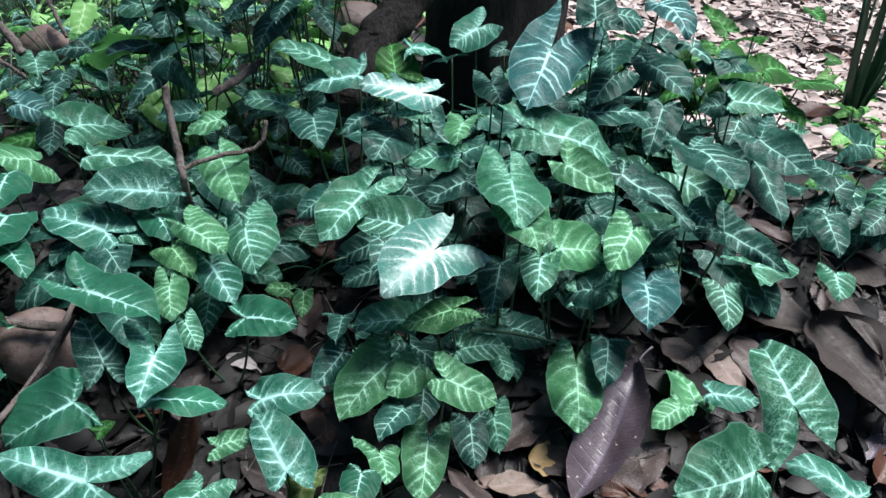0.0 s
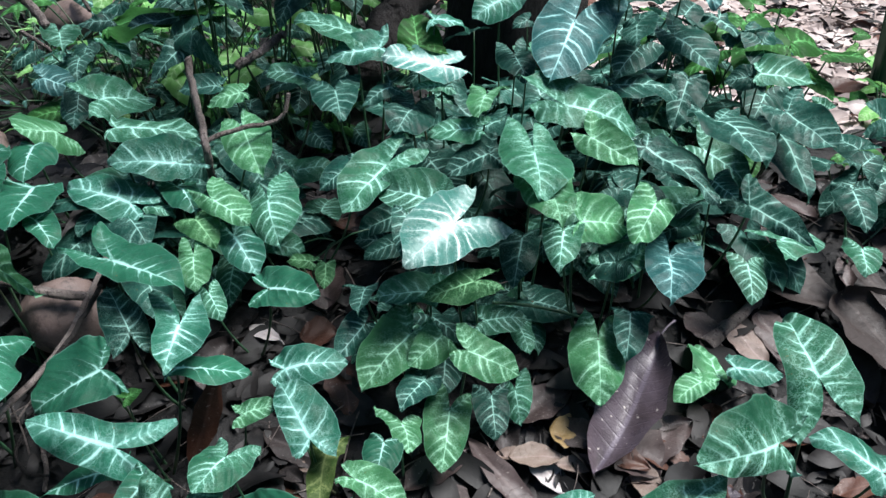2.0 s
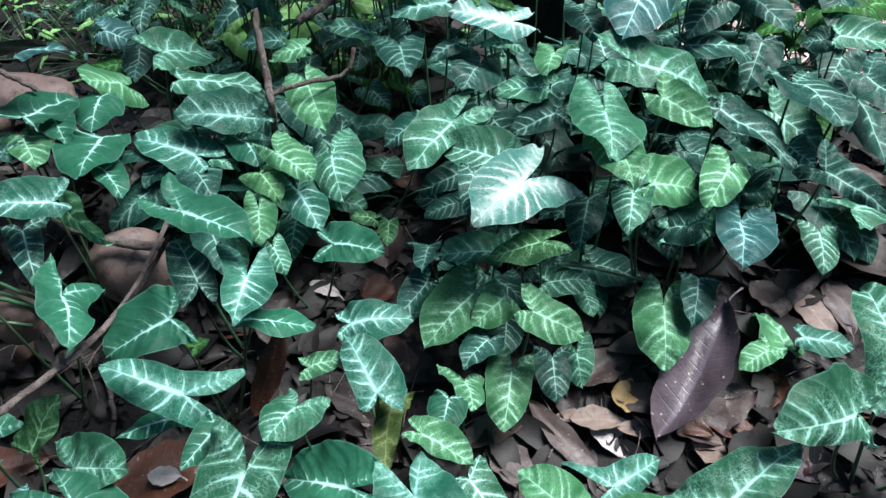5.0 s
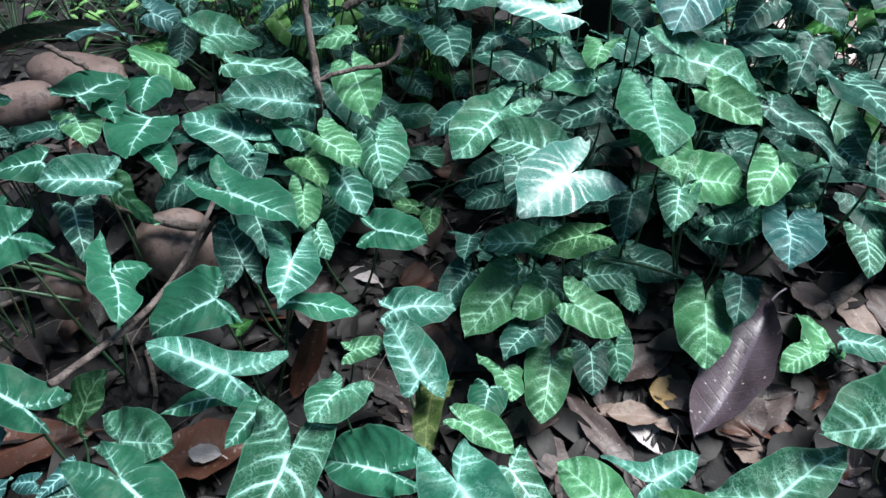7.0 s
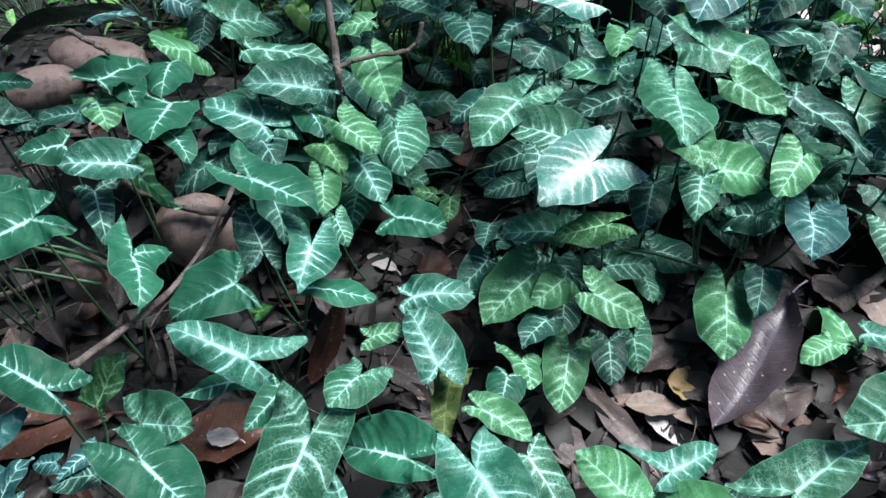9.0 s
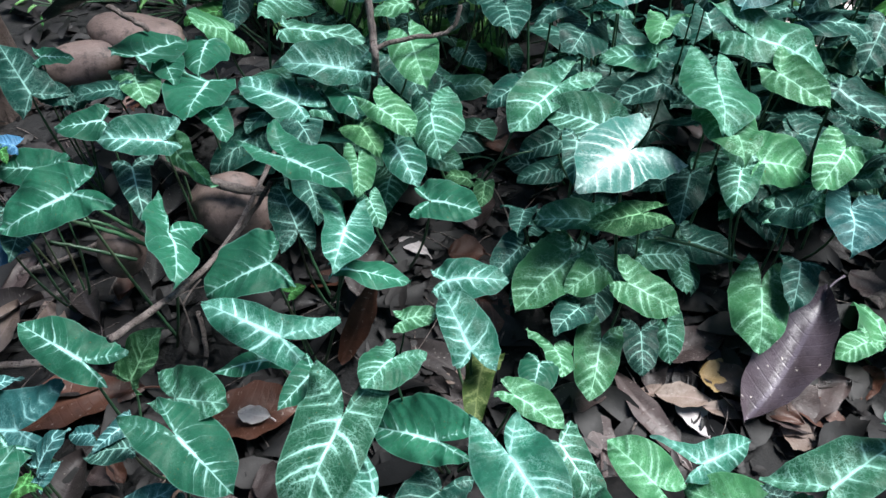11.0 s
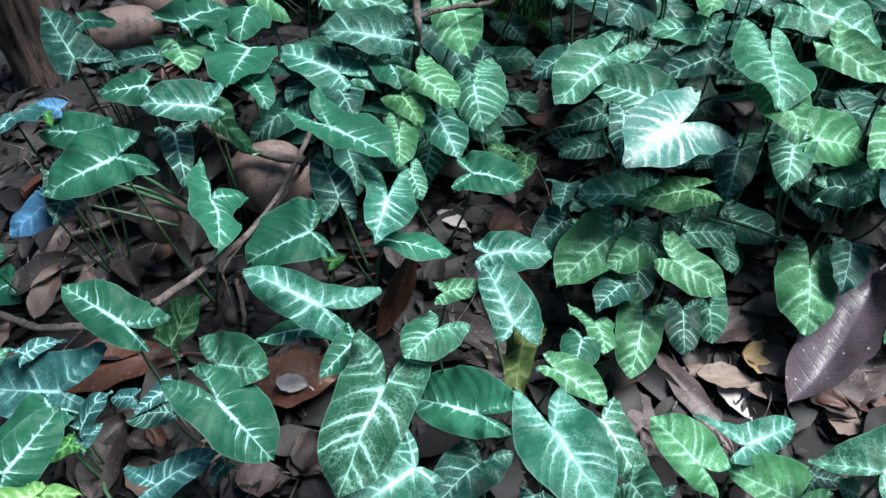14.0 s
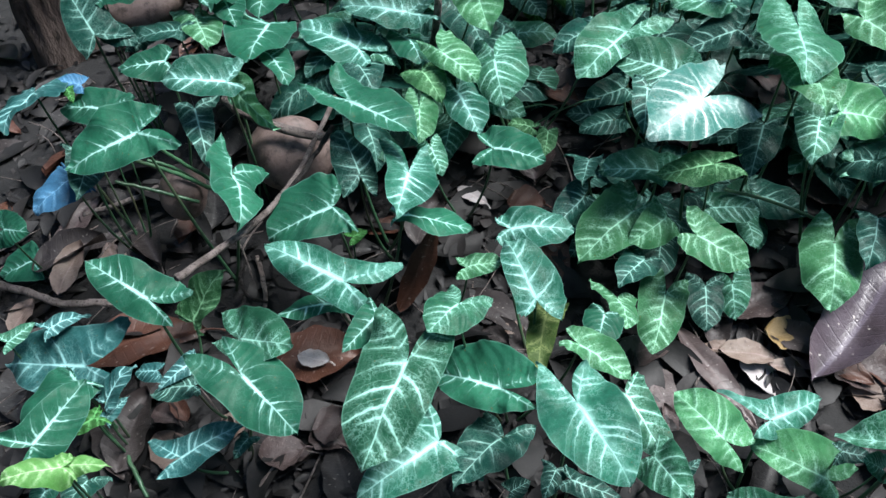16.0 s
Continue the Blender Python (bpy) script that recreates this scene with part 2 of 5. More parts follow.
# kinds 2, 6 and 8 are darkened in colour for the shade between the plants
DEAD = {
    # purple-brown leaf, part of its bluish sky sheen put into the colour
    1: dead_material("dead_purple", (0.0454, 0.0327, 0.0377), (0.0844, 0.0676, 0.0842), (0.0995, 0.0845, 0.1133), 0.34, 0.55),
    2: dead_material("dead_brown", (0.0152, 0.0115, 0.0108), (0.0264, 0.0204, 0.0193), (0.0352, 0.0281, 0.0279), 0.56),
    3: dead_material("dead_tan", (0.1289, 0.0905, 0.0738), (0.1640, 0.1272, 0.1043), (0.1408, 0.0994, 0.0926)),
    4: dead_material("dead_yellow", (0.190, 0.133, 0.048), (0.223, 0.164, 0.068), (0.167, 0.109, 0.048)),
    5: dead_material("dead_red", (0.052, 0.0205, 0.0135), (0.078, 0.0315, 0.0200), (0.064, 0.0270, 0.0170), 0.45),
    6: dead_material("dead_grey", (0.0339, 0.0242, 0.0235), (0.0648, 0.0469, 0.0451), (0.0559, 0.0391, 0.0379), 0.45),
    7: dead_material("dead_pale", (0.3510, 0.3216, 0.3168), (0.4350, 0.4176, 0.4290), (0.3345, 0.2912, 0.2822)),
    9: dead_material("dead_umber", (0.0167, 0.0116, 0.0103), (0.0246, 0.0175, 0.0158), (0.0302, 0.0217, 0.0194), 0.66, 0.05),
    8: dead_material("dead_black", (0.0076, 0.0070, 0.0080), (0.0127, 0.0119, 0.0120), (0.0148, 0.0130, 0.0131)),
}


def plain_material(name, a, b, c, scale, rough=0.8, depth=0.004, stretch=(1, 1, 1), strength=0.7, island=False):
    n = Net(name)
    mp = n.t.nodes.new("ShaderNodeMapping")
    n.put(mp.inputs[0], n.place())
    mp.inputs["Scale"].default_value = stretch
    p = mp.outputs[0]
    big, mid, fine = n.noise(p, scale, 5.0), n.noise(p, scale * 6, 6.0, 0.65), n.noise(p, scale * 30, 4.0, 0.7)
    col = n.mix(n.span(big, 0.35, 0.65), a, b)
    col = n.mix(n.span(mid, 0.5, 0.68), col, c)
    col = n.mix(n.span(fine, 0.45, 0.75, 0.0, 0.4), col, tuple(v * 0.4 for v in a))
    if island:
        r = n.t.nodes.new("ShaderNodeNewGeometry").outputs["Random Per Island"]
        col = n.mix(n.span(r, 0.0, 0.5, 0.75, 0.0), col, tuple(v * 0.45 for v in a))
        col = n.mix(n.span(r, 0.6, 1.0, 0.0, 0.7), col, c)
    n.bump(n.math("ADD", n.math("ADD", mid, n.math("MULTIPLY", fine, 0.5)), big), strength, depth)
    return n.finish(col, rough, 0.35)


# moist soil, darker than its own tone: shade under the plants is in the colour
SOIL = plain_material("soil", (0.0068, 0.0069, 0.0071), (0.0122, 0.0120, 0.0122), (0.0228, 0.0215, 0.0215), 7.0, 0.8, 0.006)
STONE = plain_material("stone", (0.1155, 0.0833, 0.0738), (0.1980, 0.1462, 0.1324), (0.0561, 0.0425, 0.0378), 7.0, 0.55, 0.003, strength=0.6)
BARK = plain_material("bark", (0.018, 0.0165, 0.0158), (0.046, 0.040, 0.038), (0.008, 0.007, 0.007), 12.0, 0.9, 0.03, (1.6, 1.6, 0.4), 1.0)
GREY_BARK = plain_material("grey_bark", (0.11, 0.080, 0.068), (0.21, 0.16, 0.14), (0.035, 0.026, 0.022), 9.0, 0.9, 0.02, (1.6, 1.6, 0.35), 1.0)
TWIG = plain_material("twig_bark", (0.15, 0.122, 0.112), (0.29, 0.245, 0.228), (0.045, 0.036, 0.033), 45.0, 0.85, 0.008, (1, 1, 0.3), 1.0)
# dry litter past the tree, the sunlight on it put into this pale colour
SUNLIT_CHIP = plain_material("sunlit_litter", (0.31, 0.245, 0.225), (0.40, 0.33, 0.31), (0.54, 0.48, 0.46), 2.0, 0.8, 0.002, island=True)
# foliage out of view: the tree crowns and the added ring that blocks skylight
UNSEEN_FOLIAGE = plain_material("thicket", (0.012, 0.035, 0.010), (0.025, 0.06, 0.018), (0.008, 0.02, 0.008), 2.0, 0.8, 0.02)
# brown litter with the shade it lies in worked into the base colour
SHADED_CHIP = plain_material("litter", (0.0050, 0.0048, 0.0050), (0.0097, 0.0090, 0.0092), (0.0258, 0.0225, 0.0219), 3.0, 0.62, 0.002, island=True)
BLADE = plain_material("strap_leaf", (0.022, 0.075, 0.045), (0.035, 0.11, 0.06), (0.025, 0.075, 0.04), 4.0, 0.38, 0.001, (1, 1, 0.3), 0.3)

# ---- building helpers ----


def solid(name, verts, faces, material, parent=None, smooth=True):
    me = bpy.data.meshes.new(name)
    me.from_pydata([tuple(v) for v in verts], [], faces)
    me.materials.append(material)
    if smooth:
        me.polygons.foreach_set("use_smooth", [True] * len(me.polygons))
    me.update()
    ob = new(name, me)
    ob.parent = parent
    return ob


def height(x, y):
    """The lie of the ground: a low mound round the tree, falling away behind it."""
    h = -0.055 + 0.115 * math.exp(-((x - 0.15) ** 2 / 0.7 + (y - 1.25) ** 2 / 0.17))
    h += 0.13 * math.exp(-((x + 0.70) ** 2 / 0.06 + (y - 1.02) ** 2 / 0.07))
    side = 0.5 + 0.5 * math.tanh((x - 0.35) * 2.5)
    far = max(0.0, y - 1.25)
    h -= side * 0.46 * (1.0 - math.exp(-far * 0.55)) + (1.0 - side) * 0.10 * (1.0 - math.exp(-far * 0.6))
    near = math.exp(-max(0.0, math.hypot(x, y - 1.0) - 1.5))
    return h + near * 0.020 * noise.noise((x * 5.0, y * 5.0, 0.3)) + near * 0.008 * noise.noise((x * 17.0, y * 17.0, 2.0))


def tube(points, radii, sides=6, jitter=0.0, seed=0):
    """Rings of points along a path, closed at both ends."""
    rnd = random.Random(seed)
    pts = [Vector(p) for p in points]
    verts, faces = [], []
    ref = Vector((0.31, 0.17, 0.93)).normalized()
    for i, p in enumerate(pts):
        d = (pts[min(i + 1, len(pts) - 1)] - pts[max(i - 1, 0)]).normalized()
        a = d.cross(ref if abs(d.dot(ref)) < 0.95 else Vector((1, 0, 0))).normalized()
        b = d.cross(a)
        for k in range(sides):
            t = 2 * math.pi * k / sides
            r = radii[i] * (1 + rnd.uniform(-jitter, jitter))
            verts.append(p + (a * math.cos(t) + b * math.sin(t)) * r)
    for i in range(len(pts) - 1):
        for k in range(sides):
            k2 = (k + 1) % sides
            faces.append((i * sides + k, i * sides + k2, (i + 1) * sides + k2, (i + 1) * sides + k))
    faces.append(tuple(range(sides))[::-1])
    faces.append(tuple((len(pts) - 1) * sides + k for k in range(sides)))
    return verts, faces


def bend(a, b, c, steps):
    """Points on the curve from a over b to c."""
    a, b, c = Vector(a), Vector(b), Vector(c)
    return [a * (1 - t) ** 2 + b * 2 * t * (1 - t) + c * t * t for t in (i / steps for i in range(steps + 1))]


def spline(keys, t):
    """A smooth curve through the keys, t from 0 to 1."""
    n = len(keys) - 1
    i = min(int(t * n), n - 1)
    u = t * n - i
    p0, p1, p2, p3 = keys[max(i - 1, 0)], keys[i], keys[i + 1], keys[min(i + 2, n)]
    return tuple(0.5 * (2 * b + (c - a) * u + (2 * a - 5 * b + 4 * c - d) * u * u + (3 * b - a - 3 * c + d) * u ** 3) for a, b, c, d in zip(p0, p1, p2, p3))


def blade_mesh(name, length, right, left, width, material, seed, arch=0.10, cup=0.18, ripple=0.012, nu=34, nv=8, twist=0.0, full=0.6, fold=0.12):
    """An arrowhead blade: stalk at the origin, tip along +y, two lobes behind. right, left: how far a lobe's tip lies out and back."""
    rnd = random.Random(seed)
    verts, faces, veins, lobes, blades, rims = [], [], [], [], [], []
    ph, fr, droop, rise = rnd.uniform(0, 6.28), rnd.uniform(9.0, 15.0), rnd.uniform(0.0, 0.22), rnd.uniform(-0.15, 0.25)
    for side, (lx, ly), w in ((1, right, width[0]), (-1, left, width[1])):
        outer = [(0, 1.0), ((0.13 + 0.10 * full) * w, 0.915 + 0.02 * full), ((0.47 + 0.24 * full) * w, 0.70 + 0.04 * full), ((0.83 + 0.13 * full) * w, 0.42), (w, 0.11),
                 (w + (lx - w) * 0.34 + 0.055 * ly, -0.30 * ly), (w + (lx - w) * 0.70 + 0.045 * ly, -0.64 * ly), (lx + 0.015, -0.89 * ly), (0.95 * lx, -1.01 * ly)]
        inner = [(0, 1.0), (0, 0.78), (0, 0.56), (0, 0.34), (0, 0.14), (0.0, 0.0), (0.09 * lx, -0.34 * ly), (0.40 * lx, -0.76 * ly), (0.90 * lx, -1.0 * ly)]
        tl = math.atan2(0.80 * lx, -0.78 * ly)
        start = len(verts)
        for i in range(nu + 1):
            u = i / nu
            ix, iy = spline(inner, u)
            ox, oy = spline(outer, u)
            ix = max(ix, 0.0)
            wav = ripple * math.sin(fr * u + ph + side) + 0.6 * ripple * math.sin(fr * 2.3 * u + ph * 2 + side)
            notch = 1 + 0.05 * noise.noise((u * 7 + seed, side * 3.0, 0.0)) + 0.030 * noise.noise((u * 19 + seed, side * 3.0, 4.0))
            ox, oy = ix + (ox - ix) * notch, iy + (oy - iy) * notch
            for j in range(nv + 1):
                v = j / nv
                x, y = ix + (ox - ix) * v, iy + (oy - iy) * v
                ang = math.atan2(x, y) if (x or y) else 0.0
                r = math.hypot(x, y)
                g = min(1.0, max(0.0, (ang / tl - 0.56) / 0.14))
                d2, s2 = abs(r * math.sin(tl - ang)), r * math.cos(tl - ang)
                lift = 0.050 * noise.noise((x * 3.1 * side + seed, y * 3.1, 0.5)) + 0.018 * noise.noise((x * 8 * side, y * 8 + seed, 1.5))
                z = lift + (arch * 2 * y * (1 - y) - droop * max(0.0, y - 0.55) ** 2 * 2.0 if y > 0 else -0.10 * y * y + rise * y * y)
                z += -cup * x * x / max(w, 0.1) + fold * x * (1 if y > -0.05 else 0.5) + wav * v * v * 1.7 + twist * side * x * (y - 0.2)
                verts.append((side * x * length, y * length, z * length))
                veins.append((x, y - (0.18 + 0.75 * max(y, 0.0)) * x - 0.75 * x * x))
                lobes.append((d2, s2 - 0.5 * d2))
                blades.append((side * x, y))
                rims.append((v * (1.0 if i < nu else 0.9), g * g * (3 - 2 * g)))
        for i in range(nu):
            for j in range(nv):
                a = start + i * (nv + 1) + j
                f = (a, a + nv + 1, a + nv + 2, a + 1)
                faces.append(f[::-1] if side > 0 else f)
    me = bpy.data.meshes.new(name)
    me.from_pydata(verts, [], faces)
    me.materials.append(material)
    me.polygons.foreach_set("use_smooth", [True] * len(me.polygons))
    for layer, data in (("veins", veins), ("lobes", lobes), ("blade", blades), ("rim", rims)):
        uv = me.uv_layers.new(name=layer)
        idx = np.empty(len(me.loops), dtype=np.int32)
        me.loops.foreach_get("vertex_index", idx)
        uv.data.foreach_set("uv", np.array(data, dtype=np.float32)[idx].ravel())
    me.update()
    return me


SEED = [100]


def plant(x, y, label, group="arrowhead plants"):
    """The foot of a plant: an empty on the ground that carries its leaves."""
    ob = new("arrowhead_plant")
    ob.location = (x, y, height(x, y) - 0.005)
    ob.empty_display_size = 0.03
    return tagged(ob, label, "plant", group)


def leaf(foot, x, y, z, rx, ry, rz, length, rlx, rly, llx, lly, kind, wide=None, full=0.6, arch=None, cup=None, ripple=0.028, twist=0.0, fold=None):
    """One leaf with its stalk: the stalk meets the blade at x, y, z."""
    SEED[0] += 1
    rnd = random.Random(SEED[0])
    wr, wl = wide or (0.44, 0.44)
    fold = rnd.uniform(0.02, 0.26) if fold is None else fold
    arch = rnd.uniform(0.02, 0.20) if arch is None else arch
    cup = rnd.uniform(0.02, 0.34) if cup is None else cup
    twist = twist or rnd.uniform(-0.12, 0.12)
    me = blade_mesh("leaf", length, (rlx, rly), (llx, lly), (wr, wl), LEAF[kind], SEED[0], arch, cup, ripple, twist=twist, full=full, fold=fold)
    ob = new("leaf", me)
    ob.parent = foot
    base = foot.location
    m = pose(x - base.x, y - base.y, z - base.z, rx, ry, rz)
    ob.matrix_local = m
    inv = m.inverted()
    j = Vector((x, y, z)) - base
    down = (m.to_3x3() @ Vector((0, -0.35, -1))).normalized()
    h = max(0.03, j.z)
    mid = j + Vector((0, 0, -0.45 * h)) + down * 0.10 * h
    end = Vector((rnd.uniform(-0.012, 0.012), rnd.uniform(-0.012, 0.012), -0.004))
    path = bend(j + Vector((0, 0, -0.0015)), mid, end, 9)
    path = [inv @ p for p in path]
    r0 = 0.0011 + 0.010 * length
    v, f = tube(path, [r0 * (0.8 + 0.5 * i / 9) for i in range(10)], 6)
    solid("petiole", v, f, STALK, ob)
    return ob


def dead_mesh(name, length, width, material, seed, curl=0.15, bow=0.10, nu=16, nv=4):
    """A fallen leaf: pointed at both ends, curled along its midrib, a little torn."""
    rnd = random.Random(seed)
    verts, faces, veins, blades = [], [], [], []
    ph, lop = rnd.uniform(0, 6.28), rnd.uniform(-0.12, 0.12)
    for i in range(nu + 1):
        u = i / nu
        half = 0.5 * width * (math.sin(math.pi * min(1.0, u ** (0.85 + lop))) ** 0.75 + 0.02)
        off = 0.06 * length * math.sin(math.pi * u) * lop * 6
        for j in range(-nv, nv + 1):
            v = j / nv
            x = off + half * v * (1 + 0.06 * math.sin(23 * u + ph + 3 * v))
            y = (u - 0.5) * length
            z = curl * width * (abs(v) ** 1.6) * (0.6 + 0.5 * math.sin(3 * u + ph)) + bow * length * math.sin(math.pi * u) + 0.03 * width * math.sin(11 * u + 5 * v + ph)
            verts.append((x, y, z))
            veins.append((abs(v) * half / length, u - 0.4 * abs(v) * half / length))
            blades.append((x / length, u))
    m = 2 * nv + 1
    for i in range(nu):
        for j in range(m - 1):
            a = i * m + j
            faces.append((a, a + 1, a + m + 1, a + m))
    me = bpy.data.meshes.new(name)
    me.from_pydata(verts, [], faces)
    me.materials.append(material)
    me.polygons.foreach_set("use_smooth", [True] * len(me.polygons))
    idx = np.empty(len(me.loops), dtype=np.int32)
    me.loops.foreach_get("vertex_index", idx)
    for layer, data in (("veins", veins), ("blade", blades)):
        uv = me.uv_layers.new(name=layer)
        uv.data.foreach_set("uv", np.array(data, dtype=np.float32)[idx].ravel())
    me.update()
    return me


DEAD_WORDS = {1: "large glossy purple-brown fallen leaf with pale specks", 2: "dry brown fallen leaf lying on the soil", 3: "dry tan fallen leaf on the leaf litter",
              4: "yellowed fallen leaf on the leaf litter", 5: "rust-red dry fallen leaf on the ground", 6: "greyish brown weathered fallen leaf",
              7: "pale bleached fallen leaf on the litter", 8: "dark rotting fallen leaf with shade put into its colour", 9: "large dull dark brown fallen leaf with a creased midrib"}


def dead_leaf(x, y, z, heading, length, width, kind, pitch=0.0, roll=0.0, curl=0.15, bow=0.06):
    SEED[0] += 1
    ob = new("fallen_leaf", dead_mesh("fallen_leaf", length, width, DEAD[kind], SEED[0], curl, bow))
    ob.matrix_world = pose(x, y, z, pitch, roll, heading)
    r = 0.0010 + 0.008 * width
    v, f = tube(bend((0, 0.47 * length, bow * length * 0.1), (0, 0.56 * length, 0.0), (0.04 * length, 0.64 * length, -0.004), 5), [r, r, r, r * 0.9, r * 0.9, r * 1.1], 6)
    solid("stem", v, f, DEAD[kind], ob)
    return tagged(ob, DEAD_WORDS[kind], "leaf", "fallen leaves")


def stone(x, y, z, sx, sy, sz, turn, seed, label):
    bm = bmesh.new()
    bmesh.ops.create_icosphere(bm, subdivisions=4, radius=1.0)
    for v in bm.verts:
        p = v.co.copy()
        k = 1 + 0.16 * noise.noise(p * 1.1 + Vector((seed * 7.1, 0, 0))) + 0.035 * noise.noise(p * 4.0 + Vector((0, seed * 3.3, 0)))
        v.co = Vector((p.x * sx, p.y * sy, p.z * sz)) * k
    me = bpy.data.meshes.new("stone")
    bm.to_mesh(me)
    bm.free()
    me.materials.append(STONE)
    me.polygons.foreach_set("use_smooth", [True] * len(me.polygons))
    ob = new("stone", me)
    ob.matrix_world = pose(x, y, z, 0, 0, turn)
    return tagged(ob, label, "stone", "stones in the bed")


def twig(points, r0, r1, label, name="twig", seed=1, material=None, sides=9):
    """A crooked stick through the given points."""
    n = len(points)
    keys = [tuple(p) for p in points]
    path, rad = [], []
    steps = max(14, 7 * n)
    for i in range(steps + 1):
        t = i / steps
        p = Vector(spline(keys, t))
        p += Vector((noise.noise((t * 9, seed, 0)), noise.noise((t * 9, seed, 5)), noise.noise((t * 9, seed, 9)))) * r0 * 0.5
        path.append(p)
        knot = 1 + 0.22 * max(0.0, noise.noise((t * 14, seed * 2.0, 3)))
        rad.append((r0 + (r1 - r0) * t) * knot)
    v, f = tube(path, rad, sides, 0.08, seed)
    ob = solid(name, v, f, material or TWIG)
    return tagged(ob, label, "stick") if label else ob


# ---- ground ----
def ground():
    n = 150
    ax = [math.copysign(abs(t) ** 5, t) for t in (2 * i / n - 1 for i in range(n + 1))]
    xs = [1.1 * (2 * i / n - 1) * 1.6 + 600 * a for i, a in enumerate(ax)]
    ys = [1.2 + 1.9 * (2 * i / n - 1) + 600 * a for i, a in enumerate(ax)]
    verts = [(x, y, height(x, y)) for y in ys for x in xs]
    m = n + 1
    faces = [(j * m + i, j * m + i + 1, (j + 1) * m + i + 1, (j + 1) * m + i) for j in range(n) for i in range(n)]
    return tagged(solid("ground", verts, faces, SOIL), "dark moist soil with leaf litter, shade put into its colour", "ground", kind="structure")


ground()

# ---- the arrowhead plants, leaf by leaf ----
p = plant(-0.085, 0.625, "small arrowhead vine plant with netted pale-veined leaves in litter")
leaf(p, -0.101, 0.597, 0.112, -2, -7, 174, 0.054, 0.31, 0.19, 0.31, 0.14, 10, full=0.9, wide=(0.45, 0.48))
leaf(p, -0.084, 0.655, 0.073, 17, -21, -173, 0.064, 0.55, 0.50, 0.52, 0.43, 4, full=0.9, wide=(0.36, 0.39))
p = plant(0.741, 1.609, "large arrowhead vine plant with fresh green leaves in litter")
leaf(p, 0.625, 1.669, 0.200, -14, -11, -152, 0.151, 0.24, 0.22, 0.49, 0.22, 5, full=0.12, wide=(0.37, 0.49))
leaf(p, 1.004, 1.658, -0.042, -39, 44, -87, 0.122, 0.42, 0.74, 0.24, 0.63, 3, full=0.38, wide=(0.32, 0.43))
leaf(p, 0.817, 1.438, -0.002, -8, 9, -117, 0.117, 0.24, 0.22, 0.24, 0.22, 5, full=0.12, wide=(0.33, 0.41))
leaf(p, 0.655, 1.739, 0.211, 21, -16, 27, 0.090, 0.30, 0.22, 0.24, 0.22, 5, full=0.38, wide=(0.28, 0.29))
leaf(p, 0.517, 1.532, 0.264, -29, -3, -146, 0.129, 0.24, 0.22, 0.29, 0.22, 3, full=0.12, wide=(0.16, 0.19))
leaf(p, 0.771, 1.542, 0.026, -19, 12, -113, 0.067, 0.39, 0.22, 0.36, 0.26, 2, full=0.38, wide=(0.38, 0.40))
leaf(p, 0.800, 1.544, 0.050, 22, -32, 28, 0.044, 0.43, 0.22, 0.24, 0.45, 2, full=0.38, wide=(0.42, 0.40))
p = plant(0.373, 1.338, "arrowhead vine plant with dark green leaves in litter")
leaf(p, 0.384, 1.230, 0.284, -31, -6, 160, 0.103, 0.23, 0.15, 0.24, 0.17, 3, full=0.9, wide=(0.25, 0.38))
leaf(p, 0.381, 1.340, 0.311, -16, 13, -147, 0.101, 0.12, 0.66, 0.37, 0.57, 3, full=0.9, wide=(0.26, 0.47))
leaf(p, 0.394, 1.396, 0.406, 171, 177, 16, 0.116, 0.12, 0.20, 0.54, 0.24, 6, full=0.9, wide=(0.26, 0.35))
leaf(p, 0.285, 1.319, 0.413, -17, 20, -81, 0.078, 0.38, 0.42, 0.35, 0.46, 3, full=0.9, wide=(0.44, 0.43))
p = plant(-0.538, 1.100, "small arrowhead vine plant with dark green leaves in litter")
leaf(p, -0.556, 1.070, 0.280, -8, -1, -81, 0.125, 0.18, 0.12, 0.31, 0.15, 2, full=0.9, wide=(0.36, 0.42))
p = plant(0.520, 1.212, "arrowhead vine plant with dark green leaves in litter")
leaf(p, 0.526, 1.136, 0.270, -7, 16, -152, 0.108, 0.12, 0.45, 0.57, 0.38, 3, full=0.9, wide=(0.37, 0.38))
leaf(p, 0.531, 1.188, 0.219, -21, -15, -161, 0.161, 0.12, 0.12, 0.27, 0.12, 3, full=0.9, wide=(0.42, 0.20))
leaf(p, 0.485, 1.234, 0.286, -25, -27, 87, 0.039, 0.50, 0.56, 0.57, 0.41, 3, full=0.38, wide=(0.70, 0.64))
leaf(p, 0.504, 1.225, 0.296, -3, 20, -105, 0.090, 0.27, 0.15, 0.28, 0.15, 2, full=0.9, wide=(0.30, 0.47))
p = plant(-0.947, 0.625, "small arrowhead vine plant with white-veined leaves in litter")
leaf(p, -0.960, 0.622, 0.002, -20, -15, 120, 0.062, 0.26, 0.22, 0.55, 0.22, 10, full=0.38, wide=(0.65, 0.50))
leaf(p, -0.934, 0.587, 0.111, 12, 40, -87, 0.043, 0.63, 0.42, 0.62, 0.55, 10, full=0.38, wide=(0.59, 0.63))
p = plant(-0.035, 0.452, "arrowhead vine plant with white-veined leaves in litter")
leaf(p, -0.070, 0.477, 0.120, -19, 1, -139, 0.086, 0.14, 0.12, 0.35, 0.20, 2, full=0.9, wide=(0.26, 0.33))
leaf(p, -0.034, 0.411, 0.112, 14, 34, -135, 0.063, 0.58, 0.22, 0.32, 0.22, 2, full=0.38)
